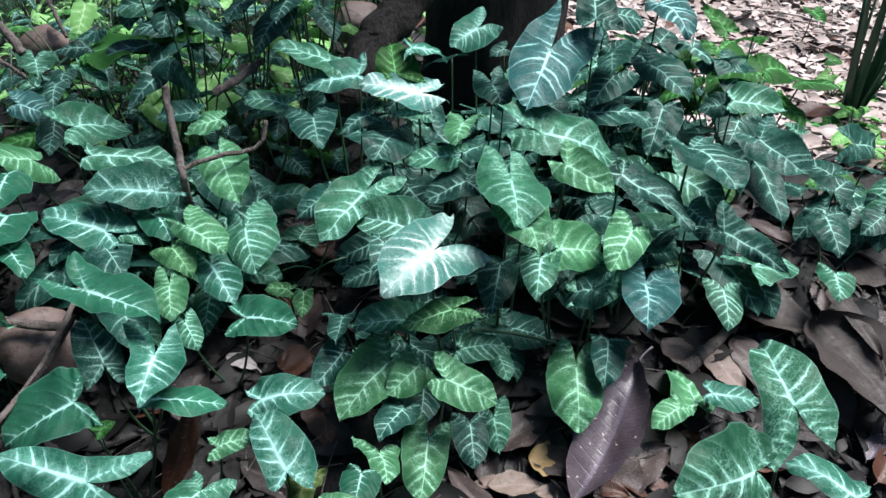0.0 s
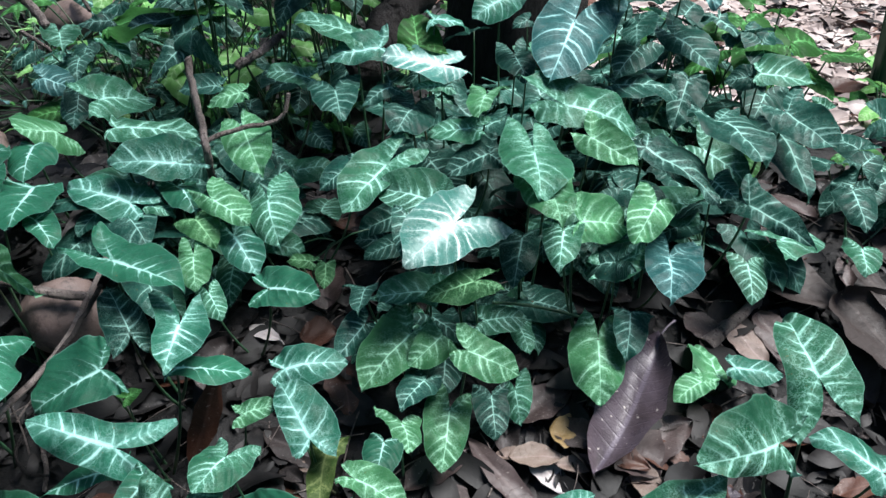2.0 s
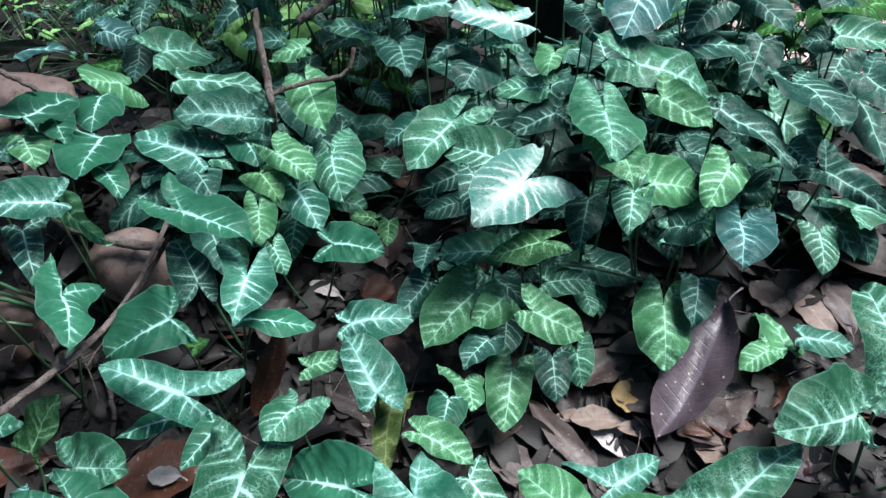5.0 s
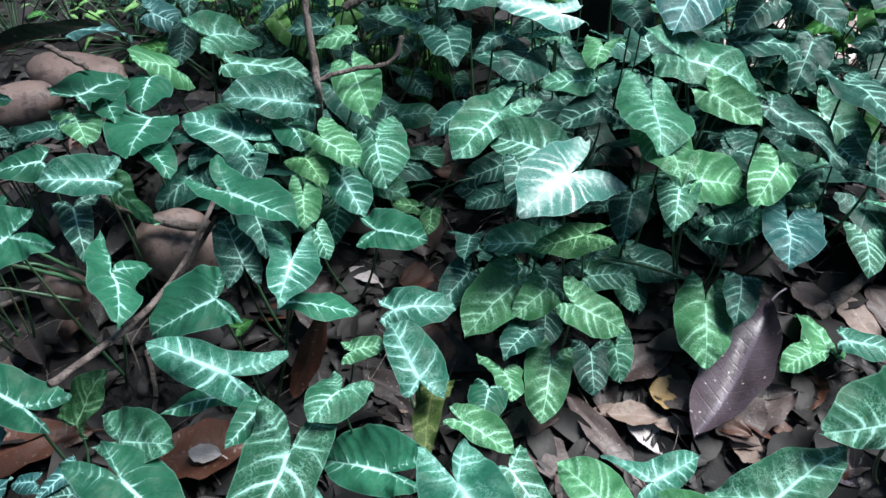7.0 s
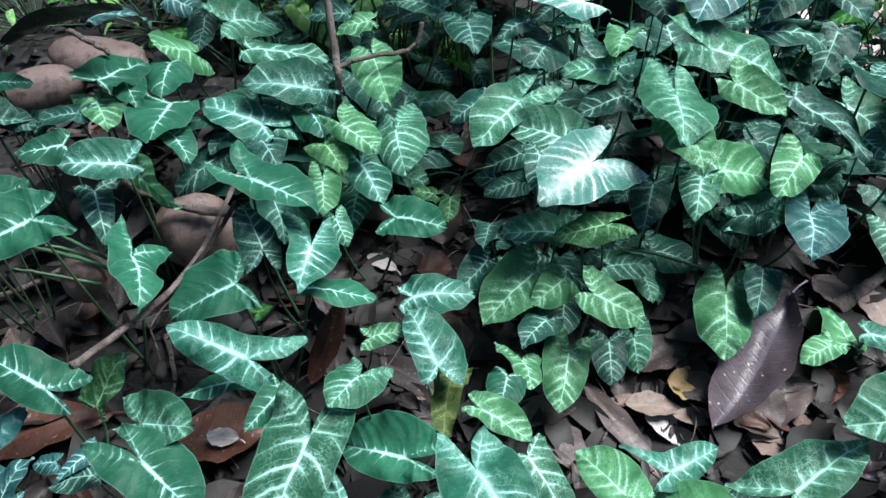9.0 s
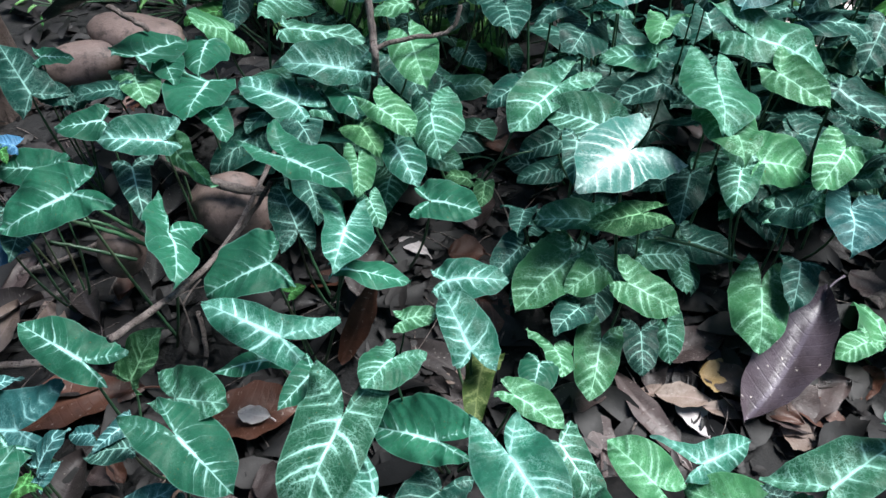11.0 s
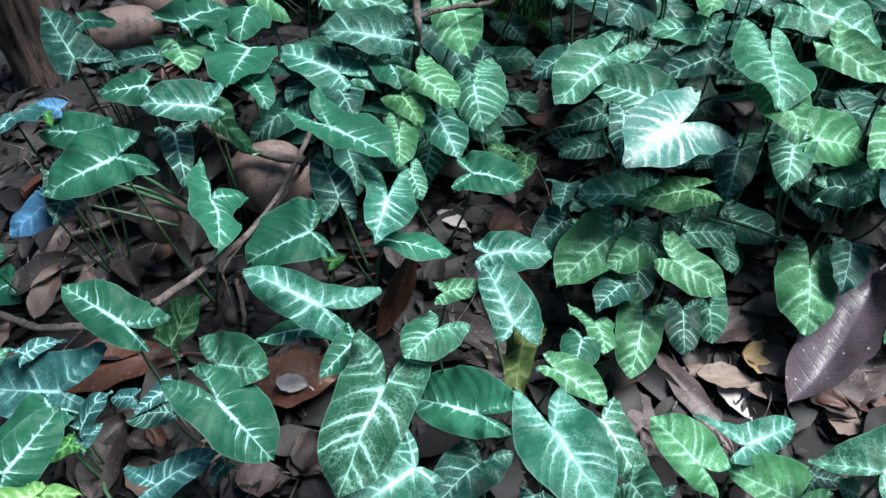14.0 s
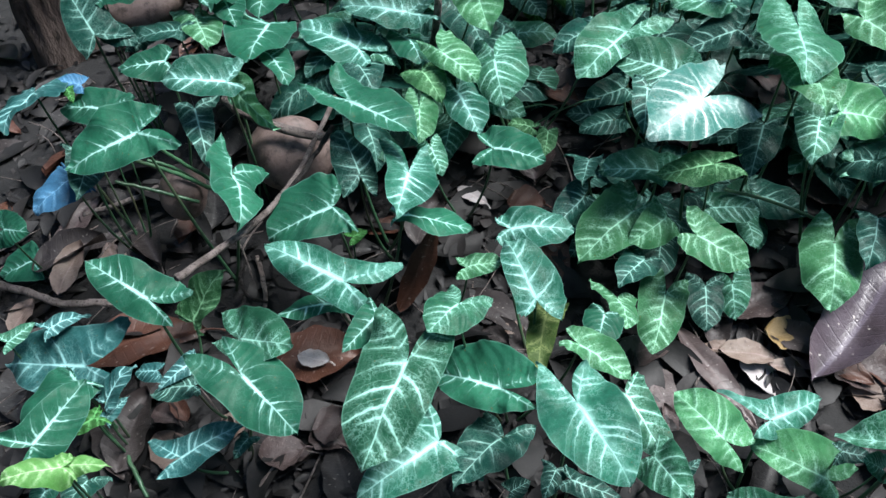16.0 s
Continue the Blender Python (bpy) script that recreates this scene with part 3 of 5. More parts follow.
leaf(p, -0.003, 0.407, 0.090, 15, 4, -42, 0.029, 0.29, 0.22, 0.30, 0.22, 3, full=0.38, wide=(0.27, 0.24))
p = plant(-0.450, 1.028, "arrowhead vine plant with netted pale-veined leaves in litter")
leaf(p, -0.451, 1.018, 0.250, 8, -21, 100, 0.102, 0.28, 0.33, 0.12, 0.51, 1, full=0.9, wide=(0.47, 0.36))
leaf(p, -0.516, 0.958, 0.216, 8, -5, 76, 0.107, 0.23, 0.40, 0.23, 0.34, 1, full=0.9, wide=(0.44, 0.37))
leaf(p, -0.487, 0.961, 0.208, -25, 0, -96, 0.043, 0.30, 0.14, 0.24, 0.28, 2, full=0.9, wide=(0.39, 0.36))
leaf(p, -0.456, 1.007, 0.213, -1, -12, -144, 0.080, 0.17, 0.34, 0.42, 0.27, 10, full=0.9, wide=(0.39, 0.40))
leaf(p, -0.361, 1.097, 0.261, -20, 11, -158, 0.094, 0.28, 0.42, 0.12, 0.47, 4, full=0.9, wide=(0.42, 0.44))
p = plant(0.184, 0.476, "arrowhead vine plant with netted pale-veined leaves in litter")
leaf(p, 0.166, 0.464, 0.039, 9, -25, 72, 0.090, 0.31, 0.29, 0.19, 0.21, 4, full=0.9, wide=(0.47, 0.23))
leaf(p, 0.199, 0.436, 0.174, 5, -5, -52, 0.114, 0.31, 0.22, 0.43, 0.41, 2, full=0.62, wide=(0.27, 0.35))
leaf(p, 0.196, 0.446, 0.109, 33, -16, 84, 0.027, 0.67, 0.40, 0.37, 0.54, 2, full=0.38, wide=(0.63, 0.58))
leaf(p, 0.168, 0.473, 0.086, 0, 4, -93, 0.040, 0.39, 0.22, 0.24, 0.25, 3, full=0.38, wide=(0.30, 0.33))
p = plant(0.080, 1.273, "arrowhead vine plant with white-veined leaves in litter")
leaf(p, 0.083, 1.201, 0.340, -10, 6, -168, 0.066, 0.31, 0.77, 0.40, 0.73, 3, full=0.9, wide=(0.47, 0.41))
leaf(p, 0.061, 1.343, 0.380, -8, -34, 145, 0.072, 0.42, 0.74, 0.39, 0.66, 1, full=0.9, wide=(0.44, 0.46))
leaf(p, 0.100, 1.214, 0.397, -20, -27, 121, 0.028, 0.46, 0.45, 0.51, 0.32, 3, full=0.38, wide=(0.54, 0.43))
p = plant(-0.689, 1.068, "small arrowhead vine plant with dark green leaves in litter")
leaf(p, -0.842, 1.126, 0.296, -9, -8, -66, 0.081, 0.32, 0.17, 0.34, 0.21, 6, full=0.9, wide=(0.39, 0.41))
leaf(p, -0.689, 1.048, 0.259, -7, -4, -170, 0.081, 0.31, 0.28, 0.17, 0.22, 10, full=0.9, wide=(0.43, 0.46))
p = plant(1.048, 2.007, "small arrowhead vine plant with fresh green leaves in litter")
leaf(p, 1.048, 1.987, -0.173, 0, 10, -116, 0.149, 0.24, 0.22, 0.24, 0.22, 5, full=0.12, wide=(0.16, 0.18))
p = plant(0.170, 1.046, "small arrowhead vine plant with netted pale-veined leaves in litter")
leaf(p, 0.155, 1.057, 0.328, -29, 24, -93, 0.137, 0.20, 0.49, 0.13, 0.67, 2, full=0.9, wide=(0.28, 0.49))
leaf(p, 0.185, 0.994, 0.310, -9, 23, -134, 0.083, 0.12, 0.37, 0.49, 0.39, 4, full=0.9, wide=(0.35, 0.40))
p = plant(-0.652, 1.473, "large arrowhead vine plant with dark green leaves in litter")
leaf(p, -0.521, 1.495, 0.358, -40, 1, -85, 0.101, 0.39, 0.12, 0.31, 0.15, 2, full=0.9, wide=(0.38, 0.41))
leaf(p, -0.706, 1.477, 0.272, -5, -7, -68, 0.187, 0.30, 0.12, 0.33, 0.12, 5, full=0.9, wide=(0.42, 0.41))
leaf(p, -0.783, 1.410, 0.291, -1, -13, -154, 0.090, 0.17, 0.72, 0.48, 0.59, 2, full=0.9, wide=(0.37, 0.43))
leaf(p, -0.534, 1.497, 0.361, 5, -5, 102, 0.108, 0.33, 0.19, 0.32, 0.20, 2, full=0.9, wide=(0.41, 0.41))
leaf(p, -0.877, 1.464, 0.165, -33, 23, -100, 0.075, 0.31, 0.22, 0.36, 0.43, 6, full=0.38, wide=(0.44, 0.58))
leaf(p, -0.703, 1.468, 0.290, -3, -24, 109, 0.069, 0.32, 0.22, 0.50, 0.22, 3, full=0.38, wide=(0.28, 0.32))
leaf(p, -0.513, 1.490, 0.292, -3, -4, 108, 0.186, 0.25, 0.22, 0.24, 0.22, 3, full=0.12, wide=(0.22, 0.16))
leaf(p, -0.510, 1.372, 0.311, -34, -34, 74, 0.123, 0.24, 0.48, 0.54, 0.58, 3, full=0.38, wide=(0.32, 0.31))
leaf(p, -0.509, 1.496, 0.308, -12, -12, 108, 0.079, 0.24, 0.25, 0.32, 0.22, 3, full=0.38, wide=(0.34, 0.27))
leaf(p, -0.708, 1.421, 0.271, -42, -11, -102, 0.072, 0.24, 0.12, 0.20, 0.25, 2, full=0.9, wide=(0.35, 0.36))
leaf(p, -0.725, 1.350, 0.270, -14, -4, -167, 0.072, 0.41, 0.22, 0.37, 0.22, 3, full=0.38, wide=(0.31, 0.30))
leaf(p, -0.538, 1.370, 0.278, -28, -14, 152, 0.092, 0.24, 0.22, 0.29, 0.22, 3, full=0.38, wide=(0.28, 0.28))
leaf(p, -0.771, 1.640, 0.220, 25, -23, 74, 0.066, 0.30, 0.22, 0.24, 0.24, 5, full=0.38, wide=(0.23, 0.25))
p = plant(-0.185, 0.627, "arrowhead vine plant with yellowing leaves in litter")
leaf(p, -0.231, 0.670, 0.161, 3, 13, -81, 0.081, 0.21, 0.24, 0.20, 0.26, 1, full=0.9, wide=(0.42, 0.42))
leaf(p, -0.185, 0.567, 0.156, 12, -2, 33, 0.091, 0.21, 0.39, 0.26, 0.20, 1, full=0.9, wide=(0.45, 0.27))
leaf(p, -0.171, 0.585, 0.105, -3, 8, 180, 0.102, 0.24, 0.22, 0.24, 0.22, 8, full=0.38, wide=(0.21, 0.19))
p = plant(-0.733, 0.443, "small arrowhead vine plant with bluish dark green leaves in litter")
leaf(p, -0.732, 0.423, 0.067, -10, -23, 97, 0.122, 0.51, 0.44, 0.19, 0.45, 6, full=0.9, wide=(0.41, 0.32))
p = plant(0.380, 0.797, "arrowhead vine plant with netted pale-veined leaves in litter")
leaf(p, 0.379, 0.779, 0.023, -7, 25, 11, 0.089, 0.12, 0.13, 0.30, 0.12, 4, full=0.9, wide=(0.46, 0.39))
leaf(p, 0.346, 0.761, 0.040, -7, -4, 126, 0.056, 0.39, 0.24, 0.31, 0.30, 4, full=0.9, wide=(0.41, 0.36))
leaf(p, 0.396, 0.776, 0.054, -0, 3, -105, 0.066, 0.18, 0.20, 0.27, 0.23, 1, full=0.9, wide=(0.40, 0.39))
p = plant(-0.666, 1.201, "small arrowhead vine plant with silvery white leaves in litter")
leaf(p, -0.651, 1.230, 0.244, -27, 20, -46, 0.118, 0.37, 0.35, 0.29, 0.44, 2, full=0.9, wide=(0.41, 0.50))
leaf(p, -0.691, 1.128, 0.238, 42, -32, 139, 0.093, 0.30, 0.56, 0.35, 0.60, 4, full=0.9, wide=(0.53, 0.43), ripple=0.012, fold=0.03)
p = plant(0.083, 0.480, "arrowhead vine plant with white-veined leaves in litter")
leaf(p, 0.044, 0.464, 0.086, -165, -163, -129, 0.073, 0.29, 0.34, 0.19, 0.51, 4, full=0.9, wide=(0.49, 0.35))
leaf(p, 0.100, 0.507, 0.075, -7, 28, -56, 0.081, 0.12, 0.40, 0.61, 0.33, 1, full=0.9, wide=(0.29, 0.28))
leaf(p, 0.104, 0.410, 0.023, -28, -36, 66, 0.058, 0.73, 0.29, 0.24, 0.46, 2, full=0.62, wide=(0.49, 0.50))
p = plant(0.020, 0.840, "arrowhead vine plant with silvery white leaves in litter")
leaf(p, 0.030, 0.808, 0.116, 2, 13, -87, 0.062, 0.28, 0.26, 0.29, 0.27, 2, full=0.9, wide=(0.41, 0.43))
leaf(p, 0.011, 0.801, 0.197, -13, -5, 104, 0.073, 0.12, 0.56, 0.42, 0.51, 11, full=0.9, wide=(0.35, 0.39))
leaf(p, -0.015, 0.848, 0.263, 0, -22, 144, 0.109, 0.25, 0.80, 0.56, 0.70, 9, full=0.9, wide=(0.48, 0.45))
p = plant(-0.814, 0.695, "large arrowhead vine plant with dark green leaves in litter")
leaf(p, -0.782, 0.697, 0.255, -5, -24, 89, 0.074, 0.37, 0.45, 0.12, 0.50, 10, full=0.9, wide=(0.45, 0.34))
leaf(p, -0.815, 0.620, 0.194, -15, -19, 158, 0.063, 0.48, 0.18, 0.51, 0.18, 7, full=0.9, wide=(0.36, 0.47))
leaf(p, -0.870, 0.685, 0.280, 0, 17, 179, 0.077, 0.30, 0.22, 0.24, 0.69, 6, full=0.38, wide=(0.64, 0.52))
leaf(p, -0.826, 0.720, 0.275, 19, -26, 94, 0.033, 0.47, 0.22, 0.33, 0.22, 7, full=0.38, wide=(0.46, 0.39))
leaf(p, -0.834, 0.703, 0.279, -18, -6, -134, 0.025, 0.30, 0.23, 0.39, 0.22, 5, full=0.38, wide=(0.29, 0.29))
leaf(p, -0.788, 0.634, 0.218, -0, -33, -161, 0.072, 0.51, 0.22, 0.52, 0.22, 3, full=0.38, wide=(0.37, 0.34))
p = plant(1.319, 2.519, "small arrowhead vine plant with fresh green leaves in litter")
leaf(p, 1.319, 2.499, -0.205, -12, 26, -99, 0.045, 0.51, 0.53, 0.45, 0.56, 5, full=0.38, wide=(0.54, 0.63))
p = plant(-0.654, 0.662, "arrowhead vine plant with dark green leaves in litter")
leaf(p, -0.700, 0.638, 0.276, -24, -28, 134, 0.099, 0.16, 0.43, 0.40, 0.42, 10, full=0.9, wide=(0.50, 0.33))
leaf(p, -0.599, 0.663, 0.204, 4, -41, -154, 0.109, 0.12, 0.75, 0.58, 0.45, 10, full=0.9, wide=(0.34, 0.31))
p = plant(-0.190, 0.428, "small arrowhead vine plant with white-veined leaves in litter")
leaf(p, -0.200, 0.434, 0.059, 5, 2, 151, 0.088, 0.46, 0.22, 0.24, 0.44, 3, full=0.62, wide=(0.41, 0.37))
leaf(p, -0.181, 0.382, 0.031, 8, 14, -50, 0.026, 0.40, 0.30, 0.52, 0.22, 3, full=0.38, wide=(0.47, 0.52))
p = plant(0.698, 1.098, "arrowhead vine plant with dark green leaves in litter")
leaf(p, 0.666, 1.110, 0.132, -11, 6, 176, 0.093, 0.29, 0.32, 0.45, 0.23, 3, full=0.38, wide=(0.37, 0.39))
leaf(p, 0.788, 1.145, 0.107, -9, -18, 131, 0.062, 0.24, 0.44, 0.47, 0.22, 3, full=0.38, wide=(0.47, 0.46))
leaf(p, 0.640, 0.980, 0.111, -2, -3, 165, 0.064, 0.38, 0.43, 0.53, 0.32, 2, full=0.38, wide=(0.42, 0.47))
p = plant(-0.325, 0.841, "small arrowhead vine plant with netted pale-veined leaves in litter")
leaf(p, -0.279, 0.814, 0.172, -6, 25, -99, 0.076, 0.41, 0.29, 0.20, 0.38, 10, full=0.9, wide=(0.37, 0.47))
leaf(p, -0.373, 0.829, 0.146, -16, 4, -148, 0.049, 0.26, 0.48, 0.36, 0.44, 2, full=0.9, wide=(0.41, 0.38))
p = plant(-0.641, 0.502, "arrowhead vine plant with white-veined leaves in litter")
leaf(p, -0.644, 0.537, 0.037, 33, -4, -29, 0.082, 0.31, 0.12, 0.34, 0.12, 11, full=0.9, wide=(0.33, 0.43))
leaf(p, -0.656, 0.491, 0.135, 15, -19, 69, 0.099, 0.37, 0.42, 0.12, 0.47, 10, full=0.9, wide=(0.37, 0.29))
leaf(p, -0.627, 0.424, 0.085, -16, -18, 100, 0.032, 0.29, 0.32, 0.46, 0.33, 6, full=0.9, wide=(0.34, 0.45))
p = plant(0.194, 0.857, "arrowhead vine plant with netted pale-veined leaves in litter")
leaf(p, 0.165, 0.881, 0.242, -26, 35, -86, 0.084, 0.33, 0.23, 0.40, 0.22, 4, full=0.9, wide=(0.39, 0.52))
leaf(p, 0.215, 0.849, 0.190, 3, 24, -63, 0.065, 0.12, 0.75, 0.34, 0.57, 2, full=0.9, wide=(0.40, 0.47))
leaf(p, 0.194, 0.795, 0.093, -18, 3, 176, 0.102, 0.18, 0.51, 0.44, 0.51, 4, full=0.9, wide=(0.43, 0.38))
leaf(p, 0.239, 0.814, 0.126, -19, -7, 171, 0.076, 0.34, 0.12, 0.50, 0.13, 3, full=0.9, wide=(0.30, 0.37))
leaf(p, 0.140, 0.872, 0.235, -11, 8, 169, 0.080, 0.40, 0.22, 0.34, 0.22, 2, full=0.38, wide=(0.37, 0.35))
leaf(p, 0.208, 0.836, 0.205, -45, -19, 77, 0.057, 0.31, 0.88, 0.53, 0.78, 3, full=0.62, wide=(0.60, 0.49))
p = plant(1.372, 2.849, "small arrowhead vine plant with fresh green leaves in litter")
leaf(p, 1.372, 2.829, -0.163, -4, 7, 180, 0.108, 0.24, 0.45, 0.39, 0.39, 5, full=0.38, wide=(0.26, 0.29))
p = plant(0.986, 2.306, "small arrowhead vine plant with fresh green leaves in litter")
leaf(p, 0.986, 2.286, -0.106, 15, 28, -72, 0.039, 0.43, 0.38, 0.48, 0.30, 5, full=0.38, wide=(0.49, 0.53))
p = plant(-0.370, 1.271, "arrowhead vine plant with netted pale-veined leaves in litter")
leaf(p, -0.274, 1.232, 0.288, 8, -13, 91, 0.073, 0.41, 0.27, 0.32, 0.29, 2, full=0.9, wide=(0.41, 0.39))
leaf(p, -0.450, 1.273, 0.249, -2, -12, 102, 0.071, 0.28, 0.27, 0.30, 0.27, 3, full=0.9, wide=(0.45, 0.37))
leaf(p, -0.397, 1.236, 0.255, -18, -8, 108, 0.066, 0.26, 0.26, 0.34, 0.21, 4, full=0.9, wide=(0.42, 0.41))
p = plant(0.058, 0.769, "small arrowhead vine plant with netted pale-veined leaves in litter")
leaf(p, 0.040, 0.753, 0.013, -16, 1, -175, 0.068, 0.37, 0.31, 0.43, 0.32, 3, full=0.9, wide=(0.42, 0.38))
leaf(p, 0.076, 0.756, 0.022, -13, 25, 179, 0.055, 0.45, 0.50, 0.34, 0.73, 2, full=0.9, wide=(0.37, 0.42))
p = plant(-0.426, 0.644, "arrowhead vine plant with white-veined leaves in litter")
leaf(p, -0.379, 0.682, 0.149, -12, -16, -82, 0.097, 0.22, 0.12, 0.12, 0.18, 10, full=0.9, wide=(0.30, 0.39))
leaf(p, -0.468, 0.663, 0.164, -18, -11, 122, 0.097, 0.42, 0.26, 0.49, 0.22, 10, full=1.00, wide=(0.61, 0.41))
leaf(p, -0.425, 0.564, 0.138, 16, -27, 73, 0.112, 0.47, 0.52, 0.24, 0.56, 1, full=1.00, wide=(0.24, 0.28))
leaf(p, -0.437, 0.566, 0.090, -1, 6, 115, 0.092, 0.24, 0.23, 0.24, 0.22, 10, full=0.38, wide=(0.25, 0.16))
leaf(p, -0.437, 0.645, 0.133, 1, 18, -49, 0.021, 0.48, 0.46, 0.48, 0.48, 5, full=0.38, wide=(0.46, 0.49))
p = plant(0.087, 0.852, "small arrowhead vine plant with netted pale-veined leaves in litter")
leaf(p, 0.082, 0.829, 0.085, -12, -4, -163, 0.050, 0.28, 0.26, 0.50, 0.24, 2, full=0.9, wide=(0.33, 0.37))
p = plant(-0.858, 0.897, "arrowhead vine plant with dark green leaves in litter")
leaf(p, -0.869, 0.868, 0.264, -14, 27, -107, 0.049, 0.29, 0.22, 0.14, 0.38, 3, full=0.9, wide=(0.40, 0.38))
leaf(p, -0.881, 0.900, 0.300, -10, 14, -76, 0.046, 0.33, 0.22, 0.31, 0.31, 10, full=0.9, wide=(0.42, 0.38))
leaf(p, -0.877, 0.844, 0.272, 25, -10, 45, 0.112, 0.40, 0.22, 0.24, 0.22, 3, full=0.38, wide=(0.32, 0.28))
leaf(p, -0.833, 0.887, 0.243, -1, 16, -48, 0.072, 0.24, 0.22, 0.29, 0.22, 3, full=0.38, wide=(0.21, 0.31))
leaf(p, -0.865, 0.900, 0.223, -3, 29, -54, 0.051, 0.24, 0.22, 0.42, 0.22, 3, full=0.38, wide=(0.33, 0.44))
p = plant(-0.802, 0.454, "small arrowhead vine plant with netted pale-veined leaves in litter")
leaf(p, -0.780, 0.447, 0.103, -16, 10, -40, 0.052, 0.27, 0.22, 0.33, 0.24, 6, full=0.38, wide=(0.20, 0.26))
leaf(p, -0.824, 0.420, 0.098, 8, 29, -29, 0.038, 0.27, 0.34, 0.56, 0.22, 2, full=0.38, wide=(0.30, 0.31))
p = plant(-0.564, 0.462, "arrowhead vine plant with white-veined leaves in litter")
leaf(p, -0.525, 0.467, 0.119, 21, 29, -89, 0.077, 0.12, 0.62, 0.41, 0.57, 2, full=0.9, wide=(0.37, 0.53))
leaf(p, -0.576, 0.416, 0.080, -8, 6, 112, 0.053, 0.15, 0.25, 0.28, 0.20, 3, full=0.9, wide=(0.33, 0.40))
leaf(p, -0.588, 0.445, 0.086, -3, -16, 151, 0.052, 0.27, 0.22, 0.32, 0.22, 6, full=0.38, wide=(0.27, 0.25))
p = plant(-0.082, 0.876, "arrowhead vine plant with dark green leaves in litter")
leaf(p, -0.146, 0.843, 0.145, 7, 8, 176, 0.059, 0.64, 0.23, 0.30, 0.23, 3, full=0.9, wide=(0.33, 0.29))
leaf(p, -0.145, 0.805, 0.111, -5, -33, 154, 0.076, 0.24, 0.30, 0.44, 0.22, 3, full=0.38, wide=(0.38, 0.33))
leaf(p, -0.051, 0.830, 0.151, 173, -171, -88, 0.082, 0.26, 0.37, 0.21, 0.27, 2, full=0.9, wide=(0.44, 0.32))
leaf(p, -0.046, 0.907, 0.257, -2, -23, 65, 0.098, 0.27, 0.27, 0.31, 0.21, 2, full=0.9, wide=(0.50, 0.36))
leaf(p, -0.083, 0.878, 0.255, -11, -2, -179, 0.083, 0.24, 0.22, 0.24, 0.22, 3, full=0.38, wide=(0.25, 0.24))
p = plant(-0.337, 0.577, "small arrowhead vine plant with dark green leaves in litter")
leaf(p, -0.276, 0.612, 0.143, 10, 6, -75, 0.047, 0.35, 0.34, 0.38, 0.30, 4, full=0.9, wide=(0.39, 0.36))
leaf(p, -0.367, 0.512, 0.146, 1, -26, 158, 0.064, 0.32, 0.22, 0.46, 0.22, 10, full=0.38, wide=(0.31, 0.31))
p = plant(-0.525, 0.398, "arrowhead vine plant with white-veined leaves in litter")
leaf(p, -0.500, 0.413, 0.126, -14, 6, -122, 0.095, 0.37, 0.71, 0.16, 0.59, 10, full=0.9, wide=(0.40, 0.46))
leaf(p, -0.570, 0.343, 0.037, -167, 167, 132, 0.081, 0.12, 0.44, 0.58, 0.42, 6, full=0.9, wide=(0.25, 0.27))
leaf(p, -0.499, 0.381, 0.042, -3, -8, 166, 0.030, 0.41, 0.22, 0.42, 0.26, 3, full=0.38, wide=(0.35, 0.33))
p = plant(0.281, 0.942, "arrowhead vine plant with dark green leaves in litter")
leaf(p, 0.272, 0.905, 0.256, -14, -15, 154, 0.080, 0.41, 0.39, 0.42, 0.35, 4, full=0.9, wide=(0.42, 0.37))
leaf(p, 0.294, 0.863, 0.191, -4, -4, 171, 0.089, 0.12, 0.75, 0.47, 0.55, 6, full=0.9, wide=(0.42, 0.53))
leaf(p, 0.267, 0.991, 0.296, -14, -6, -133, 0.135, 0.12, 0.12, 0.31, 0.16, 3, full=0.9, wide=(0.21, 0.41))
p = plant(0.095, 0.950, "arrowhead vine plant with white-veined leaves in litter")
leaf(p, 0.099, 0.951, 0.311, 0, -8, -178, 0.099, 0.34, 0.91, 0.12, 0.93, 2, full=0.9, wide=(0.48, 0.54))
leaf(p, 0.115, 0.916, 0.283, 1, 1, -172, 0.097, 0.41, 0.35, 0.48, 0.33, 4, full=0.9, wide=(0.45, 0.36))
leaf(p, 0.087, 0.923, 0.177, -12, 2, 169, 0.096, 0.39, 0.22, 0.26, 0.22, 3, full=0.38, wide=(0.34, 0.30))
p = plant(-0.040, 1.169, "large arrowhead vine plant with white-veined leaves in litter")
leaf(p, -0.040, 1.153, 0.349, 11, -16, 88, 0.096, 0.41, 0.44, 0.12, 0.54, 9, full=0.9, wide=(0.39, 0.41))
leaf(p, -0.085, 1.112, 0.293, 7, -16, 166, 0.091, 0.37, 0.69, 0.22, 0.72, 3, full=0.9, wide=(0.47, 0.47))
leaf(p, 0.033, 1.116, 0.315, 178, 168, -12, 0.065, 0.48, 0.62, 0.51, 0.66, 4, full=0.9, wide=(0.42, 0.30))
leaf(p, -0.077, 1.176, 0.372, 24, 5, 12, 0.071, 0.70, 0.22, 0.49, 0.22, 5, full=0.38, wide=(0.61, 0.46))
leaf(p, -0.049, 1.199, 0.407, -24, 5, -81, 0.065, 0.35, 0.22, 0.35, 0.22, 1, full=0.38, wide=(0.23, 0.40))
leaf(p, -0.038, 1.125, 0.328, -1, -16, 103, 0.046, 0.33, 0.42, 0.36, 0.47, 2, full=0.38, wide=(0.36, 0.31))
p = plant(-0.167, 1.207, "arrowhead vine plant with dark green leaves in litter")
